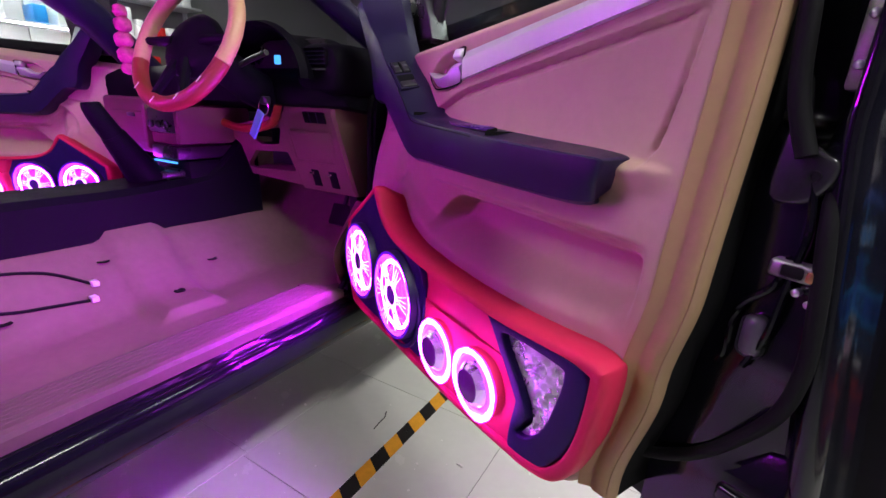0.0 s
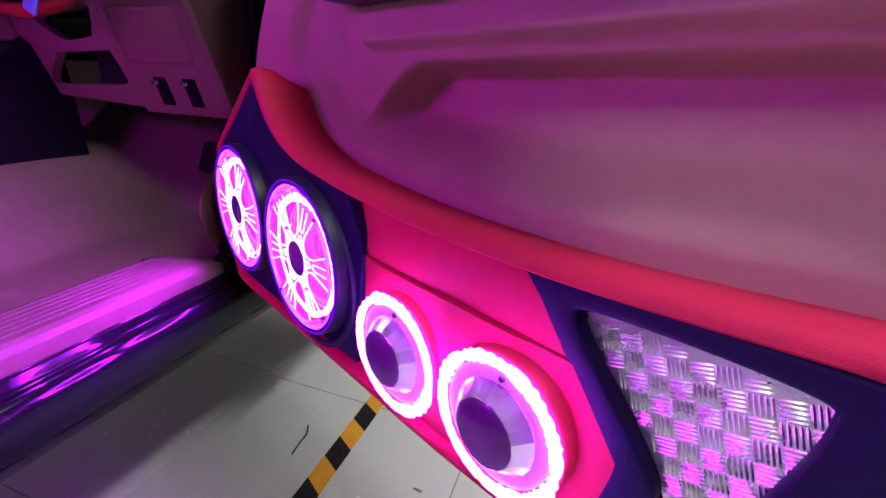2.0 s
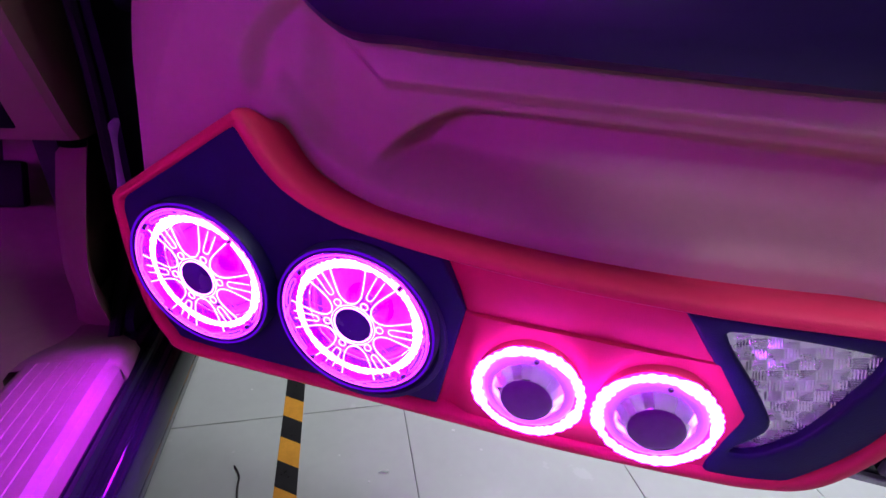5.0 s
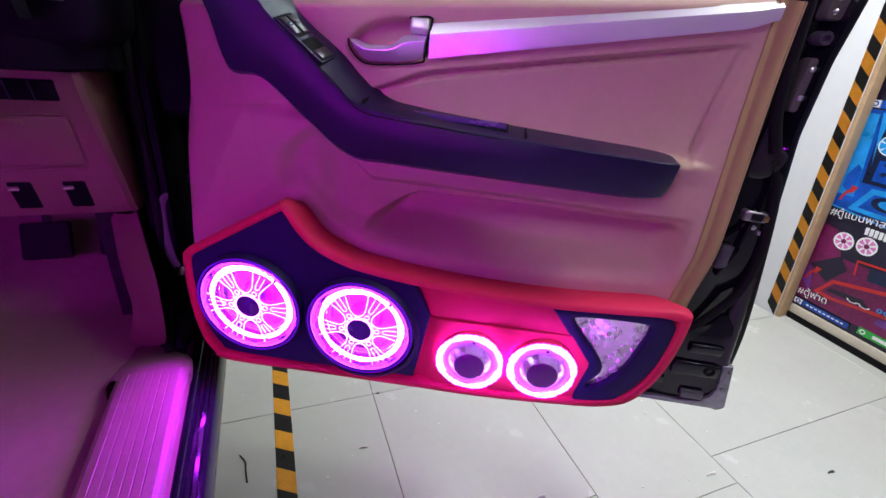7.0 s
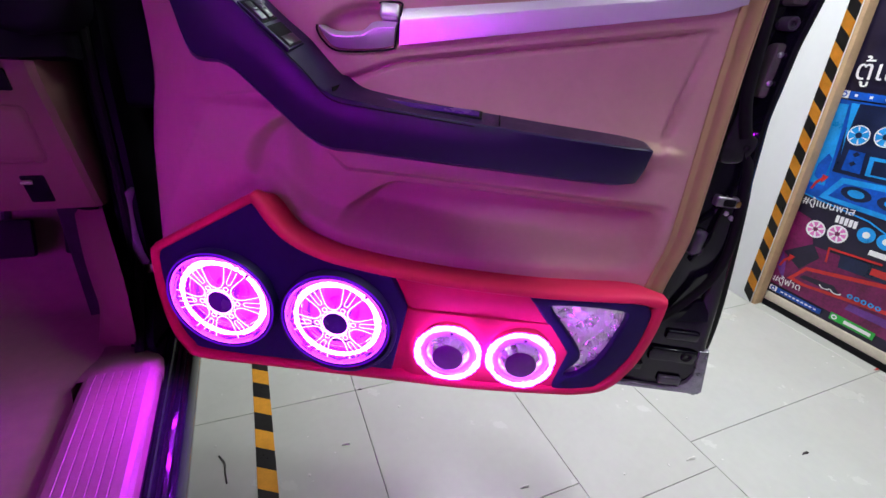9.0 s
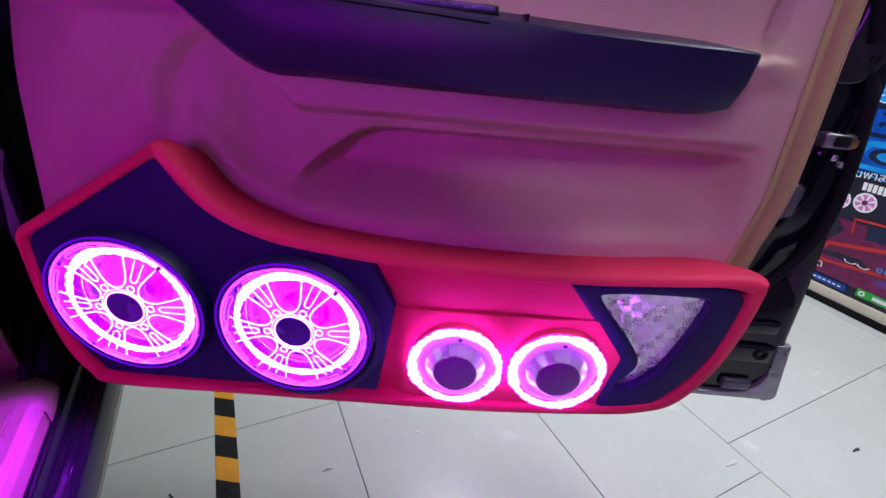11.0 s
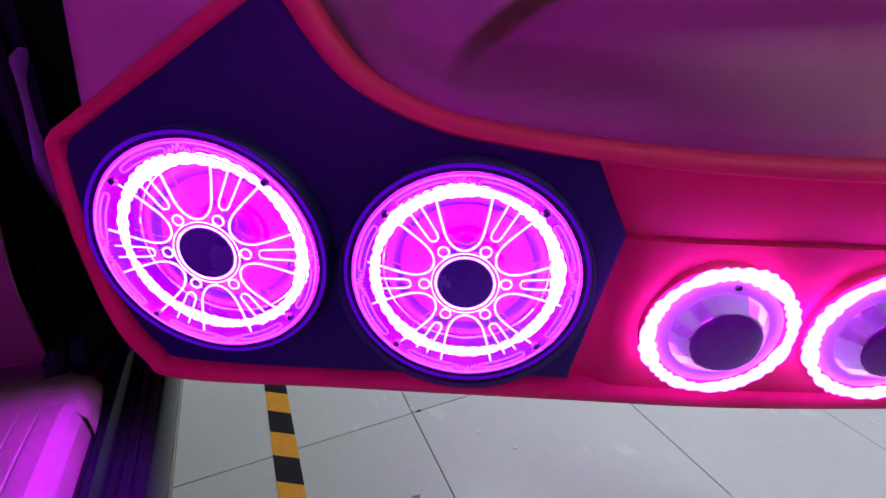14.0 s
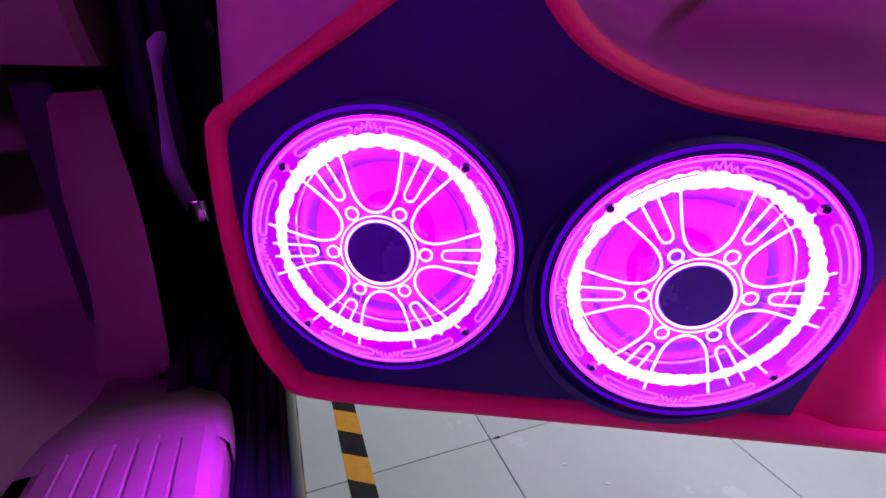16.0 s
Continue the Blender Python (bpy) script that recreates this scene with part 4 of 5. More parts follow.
part("sill", rings(bmesh.new(), along_f(sill, -1.35, 0.36, 12), close=True, cap0=True, cap1=True), PAINT, cabin, "stepped glossy black door sill", 25)
part("far_sill", rings(bmesh.new(), [[(-1.72 - u, f, z) for u, f, z in r] for r in along_f(sill, -1.35, 0.36, 2)], close=True, cap0=True, cap1=True), PAINT, cabin, "glossy black door sill", 25)
# floor pan in beige vinyl: flat, rising over the tunnel, turning up at the toe board


def pan_z(u, f):
    z = 0.545 + 0.005 * noise.noise((u * 5, f * 5, 1.0))
    z += 0.200 * (sstep(-0.50, -0.80, u) if u > -0.86 else sstep(-1.22, -0.92, u))
    z += 0.028 * sstep(-0.345, -0.325, f) * (1 - sstep(-0.175, -0.155, f)) * (1 - sstep(-0.415, -0.395, u))
    z += 0.42 * max(0.0, (f - 0.34) / 0.4) ** 1.3
    return z


rows = []
for i in range(111):
    u = -0.225 - i / 110 * 1.367
    rows.append([(u, -1.35 + j / 110 * 2.1, pan_z(u, -1.35 + j / 110 * 2.1)) for j in range(111)])
bm = rings(bmesh.new(), rows, close=False)
pan = part("floor_pan", bm, VINYL, cabin, "beige vinyl floor with bare bolt holes", 60)
for pu, pf in ((-0.52, -0.235), (-0.68, -0.36), (-0.60, -0.62), (-0.62, -0.06)):
    zz = pan_z(pu, pf)
    bm = bmesh.new()
    lo = [[(pu + r * math.cos(2 * math.pi * k / 18), pf + r * math.sin(2 * math.pi * k / 18), zz + h) for k in range(18)] for r, h in ((0.017, 0.001), (0.015, 0.004), (0.010, 0.003), (0.0, 0.002))]
    part("floor_plug", rings(bm, lo), RUBBER, pan, "black rubber floor plug")
# ribbed scuff plate on the sill, turned up at its front end
prof = [(-0.240, 0.530), (-0.240, 0.580), (-0.236, 0.592), (-0.228, 0.597)]
for k in range(6):
    u = -0.214 + 0.0145 * k
    prof += [(u - 0.0016, 0.5995), (u - 0.0005, 0.5982), (u + 0.0005, 0.5982), (u + 0.0016, 0.5995)]
prof += [(-0.126, 0.5985), (-0.118, 0.594), (-0.113, 0.584), (-0.112, 0.555)]
lo = []
for f in (-1.30, -0.8, -0.4, -0.1, -0.03, 0.004):
    lo.append([(u, f, z - 0.002 * (f > -0.01)) for u, z in prof])
part("scuff_plate", rings(bmesh.new(), lo, close=False, cap1=True), SCUFF, cabin, "ribbed beige scuff plate on the sill", 20)
lo = []
for k in range(9):
    f = -0.006 + k / 8 * 0.17
    z, w = 0.5975 - 0.050 * sstep(0.0, 0.17, f + 0.01), 0.020 * sstep(0.0, 0.17, f)
    lo.append([(-0.262, f, 0.53), (-0.256, f, z - 0.018), (-0.244, f, z - 0.004), (-0.200, f, z), (-0.140 - w, f, z + 0.001), (-0.118 - w, f, z - 0.004), (-0.110 - w, f, z - 0.016), (-0.109 - w, f, 0.53)])
part("sill_end_cover", rings(bmesh.new(), lo, close=False), VINYL_SHADED, cabin, "vinyl end of the sill with its shade in the colour", 50)
part("under_scuff", boxed(-0.238, -0.120, -1.30, 0.03, 0.45, 0.575), RUBBER, cabin)
# cowl trim: a bowed strip from the sill up to the dashboard
right = curve_through([(-0.214, 0.288, 0.828), (-0.185, 0.190, 0.785), (-0.160, 0.107, 0.747), (-0.150, 0.062, 0.688), (-0.165, 0.100, 0.60), (-0.190, 0.160, 0.54)], 6, closed=False)
left = curve_through([(-0.272, 0.310, 0.822), (-0.250, 0.220, 0.75), (-0.234, 0.170, 0.705), (-0.222, 0.137, 0.668), (-0.240, 0.165, 0.60), (-0.260, 0.185, 0.536)], 6, closed=False)
lo = []
for a, b in zip(left, right):
    m = (a + b) / 2 + Vector((0.006, -0.010, 0.0))
    lo.append([a + Vector((-0.006, 0.30, 0)), a + Vector((-0.004, 0.012, 0)), a, a.lerp(m, 0.5) + Vector((0.001, -0.003, 0)), m, b.lerp(m, 0.5) + Vector((0.002, -0.002, 0)), b, b + Vector((-0.004, 0.014, 0)), b + Vector((-0.020, 0.05, 0))])
part("cowl_trim", rings(bmesh.new(), lo, close=False), SHADED_BEIGE, cabin, "beige cowl side trim beside the footwell", 50)
part("footwell_side", boxed(-0.30, -0.262, 0.30, 0.74, 0.52, 0.90, 0.005), CARPET, cabin, "dark footwell side")
# hinge pillar, pillars, roof and closing walls
lo = []
for k in range(15):
    z = 0.44 + k / 14 * 1.0
    r0 = 0.240 - 0.140 * sstep(0.69, 0.55, z) + 0.02 * sstep(0.72, 0.95, z) + 0.06 * sstep(1.1, 1.4, z)
    lo.append([(-0.200, 0.75, z), (-0.190, r0 + 0.03, z), (-0.160, r0 + 0.028, z), (-0.152, r0, z), (-0.138, r0 - 0.004, z), (-0.127, r0 + 0.04, z), (-0.107, r0 + 0.12, z), (-0.095, 0.75, z)])
hp = part("hinge_pillar", rings(bmesh.new(), lo, cap0=True, cap1=True), PAD_BLACK, cabin, "dull black hinge pillar", 30)
bm = bmesh.new()
tube(bm, [(-0.165, 0.240 - 0.140 * sstep(0.69, 0.55, z) + 0.02 * sstep(0.72, 0.95, z) + 0.06 * sstep(1.1, 1.4, z), z) for z in [0.56 + k / 16 * 0.88 for k in range(17)]], 0.010, 8)
part("door_seal", bm, RUBBER, cabin, "black rubber door seal on the pillar")
for bf, bz in ((0.343, 0.894), (0.30, 0.72), (0.26, 0.60)):
    bm = bmesh.new()
    lo = [[(-0.118 + h + 0.012, bf - 0.02 + r * math.cos(2 * math.pi * k / 6), bz + r * math.sin(2 * math.pi * k / 6)) for k in range(6)] for r, h in ((0.011, 0.0), (0.010, 0.006), (0.0, 0.007))]
    part("hinge_bolt", rings(bm, lo), SATIN_BLACK, hp)
bm = bmesh.new()
tube(bm, [(-0.17, 0.33, 1.34), (-0.24, 0.05, 1.50), (-0.32, -0.30, 1.66), (-0.38, -0.6, 1.70)], 0.038, 10)
part("roof_pillar", bm, LED_TINTED_PLASTIC, cabin, "dark windscreen pillar trim")
bm = bmesh.new()
tube(bm, [(-1.55, 0.33, 1.22), (-1.48, 0.05, 1.46), (-1.40, -0.30, 1.66), (-1.34, -0.6, 1.70)], 0.066, 12)
part("far_roof_pillar", bm, LED_TINTED_PLASTIC, cabin, "dark windscreen pillar trim")
part("far_hinge_pillar", boxed(-1.62, -1.54, 0.12, 0.75, 0.44, 1.24, 0.02), PAINT, cabin, "glossy black hinge pillar")
# roof and rear side reach out of view, extended to block ceiling light
part("roof", boxed(-1.50, -0.22, -2.4, -0.22, 1.71, 1.76, 0.02), PAINT, cabin, "black roof")
part("rear_side", boxed(-0.17, -0.10, -2.4, -1.36, 0.42, 1.12, 0.02), PAINT, cabin, "black rear door side")
part("rear_side_glass", boxed(-0.20, -0.18, -2.35, -1.36, 1.12, 1.71), SATIN_BLACK, cabin, "unseen opaque black pane in place of rear side glass")
part("rear_wall", boxed(-1.58, -0.14, -1.45, -1.36, 0.42, 1.72, 0.02), CARPET, cabin, "dark rear wall of the cab")
part("b_pillar", boxed(-0.20, -0.10, -1.36, -1.12, 0.42, 1.72, 0.02), PAINT, cabin, "black door pillar")
part("firewall", boxed(-1.58, -0.16, 0.74, 0.78, 0.42, 1.24, 0.01), CARPET, cabin, "dark carpeted bulkhead")
part("underbody", boxed(-1.56, -0.16, -1.35, 0.74, 0.40, 0.528, 0.02), RUBBER, cabin, "dark underbody")
part("cowl_corner", boxed(-0.165, -0.055, 0.30, 0.72, 1.04, 1.40, 0.02, 3), PAD_BLACK, cabin, "dull black foot of the windscreen pillar")
part("front_fender", slab(bmesh.new(), [(0.36, 0.45), (1.40, 0.45), (1.40, 1.02), (0.45, 1.12), (0.36, 1.12)], -0.10, -0.02, 0.02), PAINT, cabin, "black front wing").matrix_basis = Matrix(((0, 1, 0, 0), (1, 0, 0, 0), (0, 0, 1, 0), (0, 0, 0, 1)))
part("bonnet", boxed(-1.60, -0.12, 0.78, 1.75, 1.04, 1.12, 0.04, 3), PAINT, cabin, "black bonnet")
bm = bmesh.new()
rings(bm, [[(-0.20, 0.62, 1.20), (-1.52, 0.62, 1.20)], [(-0.34, -0.20, 1.70), (-1.38, -0.20, 1.70)]], close=False)
part("windscreen", bm, GLASS, cabin, "clear windscreen").visible_shadow = False
# door check strap
bm = bmesh.new()
path = curve_through([(-0.142, 0.250, 0.886), (-0.157, 0.250, 0.856), (-0.159, 0.243, 0.811), (-0.155, 0.233, 0.758), (-0.146, 0.222, 0.726), (-0.134, 0.215, 0.701)], 5, closed=False)
lo = []
for k, p in enumerate(path):
    w = 0.0105 * min(1.0, 0.35 + k / 4) - 0.002 * k / len(path)
    lo.append([(p.x - w, p.y + 0.001, p.z), (p.x - w * 0.7, p.y + 0.006, p.z), (p.x + w * 0.7, p.y + 0.006, p.z), (p.x + w, p.y + 0.001, p.z), (p.x + w * 0.5, p.y - 0.002, p.z), (p.x - w * 0.5, p.y - 0.002, p.z)])
rings(bm, lo, cap0=True, cap1=True)
strap = part("check_strap", bm, STRAP, cabin, "bright steel door check strap")
part("strap_end", boxed(-0.144, -0.124, 0.209, 0.220, 0.695, 0.721, 0.003), CHROME, strap, "bright riveted end")

# ---- unseen box added at the cab's rear; its two magenta bars light the trim ----
box_rear = thing("rear_speaker_box", (-0.86, -1.25, 0.55), "unseen black leatherette box with two magenta light bars", "speaker box", frame_m=CAR)
part("box_body", boxed(-1.50, -0.24, -1.355, -1.22, 0.55, 1.45, 0.02, 3), LED_TINTED_HIDE, box_rear, "black leatherette box")
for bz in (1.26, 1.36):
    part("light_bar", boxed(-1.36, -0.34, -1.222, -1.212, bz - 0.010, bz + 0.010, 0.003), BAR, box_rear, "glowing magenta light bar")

# ---- dashboard ----
dash = thing("dashboard", (-0.6, 0.35, 0.87), "black upper and beige lower dashboard with open pocket", "dashboard", frame_m=CAR)


def face_f(z):
    return 0.135 + 0.088 * (1.14 - z) / 0.27


# lower panel as a sloped plate with openings for slot, pocket and switches
lo = []
for k in range(14):
    z = 0.852 + k / 13 * 0.291
    e = 0.006 if k in (0, 13) else 0.0
    r = -0.194 - 0.014 * (z - 0.868) / 0.27
    lo.append([(r - 0.004, 0.40, z), (r, face_f(z) + 0.03, z), (r - 0.004, face_f(z) + 0.008 + e, z), (r - 0.014, face_f(z) + e, z), (-0.46, face_f(z) + e, z), (-0.46, face_f(z) + 0.06, z), (-0.46, 0.40, z)])
lower = part("lower_panel", rings(bmesh.new(), lo, cap0=True, cap1=True), SHADED_BEIGE, dash, "beige lower dashboard panel", 30)
tilt = Matrix.Rotation(math.atan2(0.088, 0.27), 4, "X")


def on_face(u, z, out=0.0):
    return Matrix.Translation((u, face_f(z) - out, z)) @ tilt


part("coin_slot", boxed(-0.098, 0.0, -0.004, 0.01, -0.018, 0.018, 0.003, m=on_face(-0.250, 1.112)), PAD_BLACK, lower, "black switch blank slot")
for k in range(2):
    part("slot_rib", boxed(-0.001, 0.001, -0.006, 0.01, -0.017, 0.017, m=on_face(-0.283 - 0.033 * k, 1.112)), LED_TINTED_PLASTIC, lower)
part("fuse_cover", boxed(-0.098, 0.098, -0.003, 0.01, -0.058, 0.058, 0.012, 3, m=on_face(-0.345, 1.015)), SHADED_BEIGE, lower, "beige fuse box cover")
part("finger_grip", boxed(-0.03, 0.03, -0.006, 0.01, -0.006, 0.006, 0.004, m=on_face(-0.345, 1.058)), SHADED_BEIGE, lower)
for u in (-0.378, -0.293):
    sw = part("lever_slot", boxed(-0.019, 0.019, -0.003, 0.01, -0.032, 0.032, 0.004, m=on_face(u + 0.008, 0.903)), PAD_BLACK, lower, "black release lever recess")
    part("lever", boxed(-0.010, 0.010, -0.012, 0.0, 0.016, 0.024, 0.003, m=on_face(u, 0.905)), CHROME, sw)
# left run: one face with the open pocket and the knee opening cut through it


def face_plate(loop, holes, thick):
    """A plate on the sloped face from (u, z) loops, with openings through it."""
    bm = bmesh.new()
    edges = []
    for lp in (loop, *holes):
        a = [bm.verts.new((u, face_f(z), z)) for u, z in lp]
        b = [bm.verts.new((u, face_f(z) + thick, z)) for u, z in lp]
        for i in range(len(lp)):
            bm.faces.new((a[i - 1], a[i], b[i], b[i - 1]))
            edges.append(bm.edges.get((a[i - 1], a[i])))
    bmesh.ops.triangle_fill(bm, edges=edges, use_beauty=True)
    return bm


def flat2(pts, steps=3, sharp=()):
    return [(p.x, p.y) for p in curve_through(pts, steps, sharp=sharp)]


run = [(-0.461, 0.864), (-0.62, 0.872), (-0.80, 0.880), (-0.815, 0.90), (-0.785, 0.98), (-0.760, 1.058), (-0.70, 1.075), (-0.60, 1.090), (-0.50, 1.120), (-0.461, 1.140)]
pocket = flat2([(-0.740, 0.908), (-0.60, 0.908), (-0.485, 0.914), (-0.474, 0.930), (-0.484, 0.978), (-0.50, 0.984), (-0.655, 0.976), (-0.675, 0.968)])
knee = flat2([(-0.680, 1.046), (-0.58, 1.060), (-0.495, 1.068), (-0.488, 1.058), (-0.515, 1.016), (-0.53, 1.010), (-0.605, 1.002), (-0.63, 1.008)])
part("pocket_face", face_plate(run, (pocket, knee), 0.02), SHADED_BEIGE, dash, "beige dashboard face with an open pocket", 50)
part("pocket_floor", boxed(-0.76, -0.462, 0.225, 0.38, 0.884, 0.904, 0.004), SHADED_BEIGE, dash, "floor of the open pocket")
# the recess's shade is put into this dark back
part("pocket_back", boxed(-0.80, -0.462, 0.37, 0.39, 0.86, 1.12), LED_TINTED_PLASTIC, dash, "inside of the open pocket")
part("pocket_roof", boxed(-0.76, -0.462, 0.22, 0.37, 0.988, 0.996), PAD_BLACK, dash)
band = curve_through([(-0.875, face_f(1.10) - 0.03, 1.108), (-0.79, face_f(1.07) - 0.02, 1.076), (-0.69, face_f(1.06) - 0.016, 1.058), (-0.57, face_f(1.07) - 0.016, 1.066), (-0.485, face_f(1.09) - 0.016, 1.092), (-0.437, face_f(1.15) - 0.016, 1.150)], 6, closed=False)
part("column_cover", tube(bmesh.new(), band, 0.015, 10), ORANGE, dash, "orange leatherette band under the column")
# black upper part
lo = []
for k in range(25):
    u = -0.170 - k / 24 * 1.385
    drop = 0.07 * (1 - sstep(-0.105, -0.20, u)) if u > -0.2 else 0.0
    fr = 0.11 + 0.10 * (1 - sstep(0.105, 0.25, -u))
    lo.append([(u, fr + 0.05, 1.138 + drop * 0.2), (u, fr, 1.150), (u, fr - 0.012, 1.19 - drop), (u, fr, 1.235 - drop), (u, fr + 0.05, 1.262 - drop), (u, fr + 0.16, 1.285 - drop), (u, 0.62, 1.22 - drop), (u, 0.62, 1.10)])
upper = part("upper_pad", rings(bmesh.new(), lo, cap0=True, cap1=True), PAD_BLACK, dash, "black grained upper dashboard", 50)
pod_loop = []
for f, g in ((0.30, 0.0), (0.20, 0.0), (0.13, 0.004), (0.108, 0.012), (0.100, 0.022)):
    pod_loop.append([(-0.238 + (0.098 - g) * math.copysign(abs(math.cos(a)) ** 0.6, math.cos(a)), f, 1.255 + (0.078 - g) * math.copysign(abs(math.sin(a)) ** 0.6, math.sin(a))) for a in [2 * math.pi * k / 28 for k in range(28)]])
vent = part("air_vent", rings(bmesh.new(), pod_loop, cap0=True, cap1=True), PAD_BLACK, dash, "rounded black side air vent", 50)
part("vent_mouth", boxed(-0.298, -0.186, 0.096, 0.11, 1.258, 1.312, 0.014, 3), RUBBER, vent, "dark mouth of the vent")
for k in range(4):
    part("vane", boxed(-0.288, -0.196, 0.092, 0.104, 1.268 + 0.011 * k, 1.271 + 0.011 * k), LED_TINTED_PLASTIC, vent)
part("vent_trim", boxed(-0.292, -0.192, 0.093, 0.099, 1.251, 1.256, 0.002), SWITCH, vent, "dull lower lip")
# hooded instruments
lo = []
for k in range(17):
    a = math.pi * k / 16
    lo.append([(-0.44 + r * math.cos(a), f, 1.225 + h * math.sin(a)) for r, h, f in ((0.215, 0.165, 0.06), (0.208, 0.158, 0.035), (0.198, 0.148, 0.045), (0.190, 0.140, 0.17), (0.215, 0.150, 0.30))])
part("instrument_hood", rings(bmesh.new(), lo, close=False), PAD_BLACK, dash, "black instrument hood", 60)
dial = part("instrument_panel", boxed(-0.62, -0.26, 0.165, 0.18, 1.16, 1.35, 0.01), SATIN_BLACK, dash, "dark instrument panel")
SCREEN = glow("blue_display", (0.05, 0.28, 0.9), 1.2)
part("display", boxed(-0.415, -0.390, 0.095, 0.103, 1.268, 1.295, 0.003), SCREEN, dial, "small lit blue display")
# column and stalks
bm = bmesh.new()
tube(bm, [(-0.50, 0.24, 1.125), (-0.48, 0.05, 1.20), (-0.465, -0.10, 1.285)], 0.062, 14, r1=0.050)
part("column", bm, PAD_BLACK, dash, "black steering column shroud", 50)
bm = bmesh.new()
tube(bm, [(-0.44, -0.02, 1.25), (-0.37, -0.02, 1.27), (-0.29, -0.03, 1.285)], 0.008, 8)
part("stalk", bm, SATIN_BLACK, dash, "black column stalk")

# ---- steering wheel ----
wheel = thing("steering_wheel", (-0.46, -0.152, 1.11), "steering wheel wrapped in tan and dark red hide", "steering wheel", frame_m=CAR)
WH = Matrix.Translation((-0.46, -0.152, 1.305)) @ Matrix.Rotation(radians(3.5), 4, "Z") @ Matrix.Rotation(radians(-25.9), 4, "X")


def wheel_arc(r, a0, a1, n):
    return [WH @ Vector((r * math.cos(radians(a0 + (a1 - a0) * k / n)), 0, r * math.sin(radians(a0 + (a1 - a0) * k / n)))) for k in range(n + 1)]


part("rim_tan", tube(bmesh.new(), wheel_arc(0.187, -20, 200, 48), 0.0205, 14), WHEEL_TAN, wheel, "tan hide on the upper rim")
part("rim_red", tube(bmesh.new(), wheel_arc(0.187, 200, 340, 36), 0.0208, 14), WHEEL_RED, wheel, "dark red hide on the lower rim")
bm = bmesh.new()
lo = [[WH @ Vector((s * 0.105 * math.cos(2 * math.pi * k / 28), y, s * 0.092 * math.sin(2 * math.pi * k / 28) - 0.004)) for k in range(28)] for s, y in ((0.9, 0.05), (1.0, 0.03), (0.97, 0.012), (0.80, 0.002), (0.4, -0.004), (0.0, -0.005))]
part("hub", rings(bm, lo, cap0=True), PAD_BLACK, wheel, "dark hub pad", 50)
for a in (180, 0, 250, 290):
    bm = bmesh.new()
    tube(bm, [WH @ Vector((r * math.cos(radians(a)), 0.01 * (1 - r / 0.17), r * math.sin(radians(a)))) for r in (0.06, 0.11, 0.183)], 0.016, 8, r1=0.011)
    part("spoke", bm, PAD_BLACK, wheel)
for a in (232, 262, 292, 318):
    c0 = WH @ Vector((0.187 * math.cos(radians(a)), -0.0215, 0.187 * math.sin(radians(a))))
    part("stitch_mark", tube(bmesh.new(), [c0 + WH.to_3x3() @ Vector((dx, 0.0, dz)) for dx, dz in ((-0.006, -0.008), (0.0, 0.0), (0.005, 0.009))], 0.0016, 6), DUST, wheel, "pale stitched emblem")

# ---- key with fob hanging from the column ----
key = thing("car_key", (-0.425, 0.06, 1.17), "car key with pale blue fob hanging from the ignition", "key", frame_m=CAR)
part("key_head", boxed(-0.440, -0.405, 0.05, 0.066, 1.145, 1.170, 0.004), SATIN_BLACK, key, "black key head")
part("key_ring", tube(bmesh.new(), [(-0.428 + 0.024 * math.cos(2 * math.pi * k / 20), 0.054, 1.138 + 0.024 * math.sin(2 * math.pi * k / 20)) for k in range(20)], 0.0020, 6, closed=True), CHROME, key, "steel ring")
part("fob", boxed(-0.016, 0.016, -0.004, 0.004, -0.10, 0.0, 0.004, 3, m=Matrix.Translation((-0.436, 0.050, 1.125)) @ Matrix.Rotation(radians(33), 4, "Y")), BLUE, key, "pale blue strap fob")

# ---- ornament hanging before the windscreen ----
charm = thing("hanging_ornament", (-0.86, -0.12, 1.22), "string of fluffy pink pompoms hanging from the mirror", "ornament", frame_m=CAR)
part("cord", tube(bmesh.new(), [(-0.86, -0.12, 1.24), (-0.86, -0.125, 1.45), (-0.86, -0.24, 1.715)], 0.0018, 6), SATIN_BLACK, charm, "thin dark cord")
for du, z, r in ((0.0, 1.405, 0.020), (0.006, 1.366, 0.024), (-0.004, 1.322, 0.026), (0.003, 1.276, 0.027), (-0.002, 1.236, 0.020)):
    bm = bmesh.new()
    bmesh.ops.create_icosphere(bm, subdivisions=3, radius=r)
    for v in bm.verts:
        v.co *= 1 + 0.22 * noise.noise(v.co * 90 + Vector((z * 9, 0, 0)))
        v.co += Vector((-0.86 + du, -0.12, z))
    part("pompom", bm, PLUSH, charm, sharp=80)

# ---- console, lever, pedals ----
console = thing("centre_console", (-0.86, -0.2, 0.74), "dark centre console with black shift surround", "console", frame_m=CAR)
lo = []
for k in range(19):
    f = -1.0 + k / 18 * 1.25
    h = 0.865 + 0.02 * sstep(-0.3, 0.1, f) + 0.14 * sstep(0.02, 0.22, f)
    lo.append([(-0.735, f, 0.70), (-0.745, f, h - 0.02), (-0.765, f, h), (-0.955, f, h), (-0.975, f, h - 0.02), (-0.985, f, 0.70)])
part("console_body", rings(bmesh.new(), lo, cap0=True, cap1=True), PAD_BLACK, console, "black console body", 30)
part("shift_surround", boxed(-0.93, -0.79, -0.10, 0.10, 0.875, 0.905, 0.01), SATIN_BLACK, console, "black shift surround")
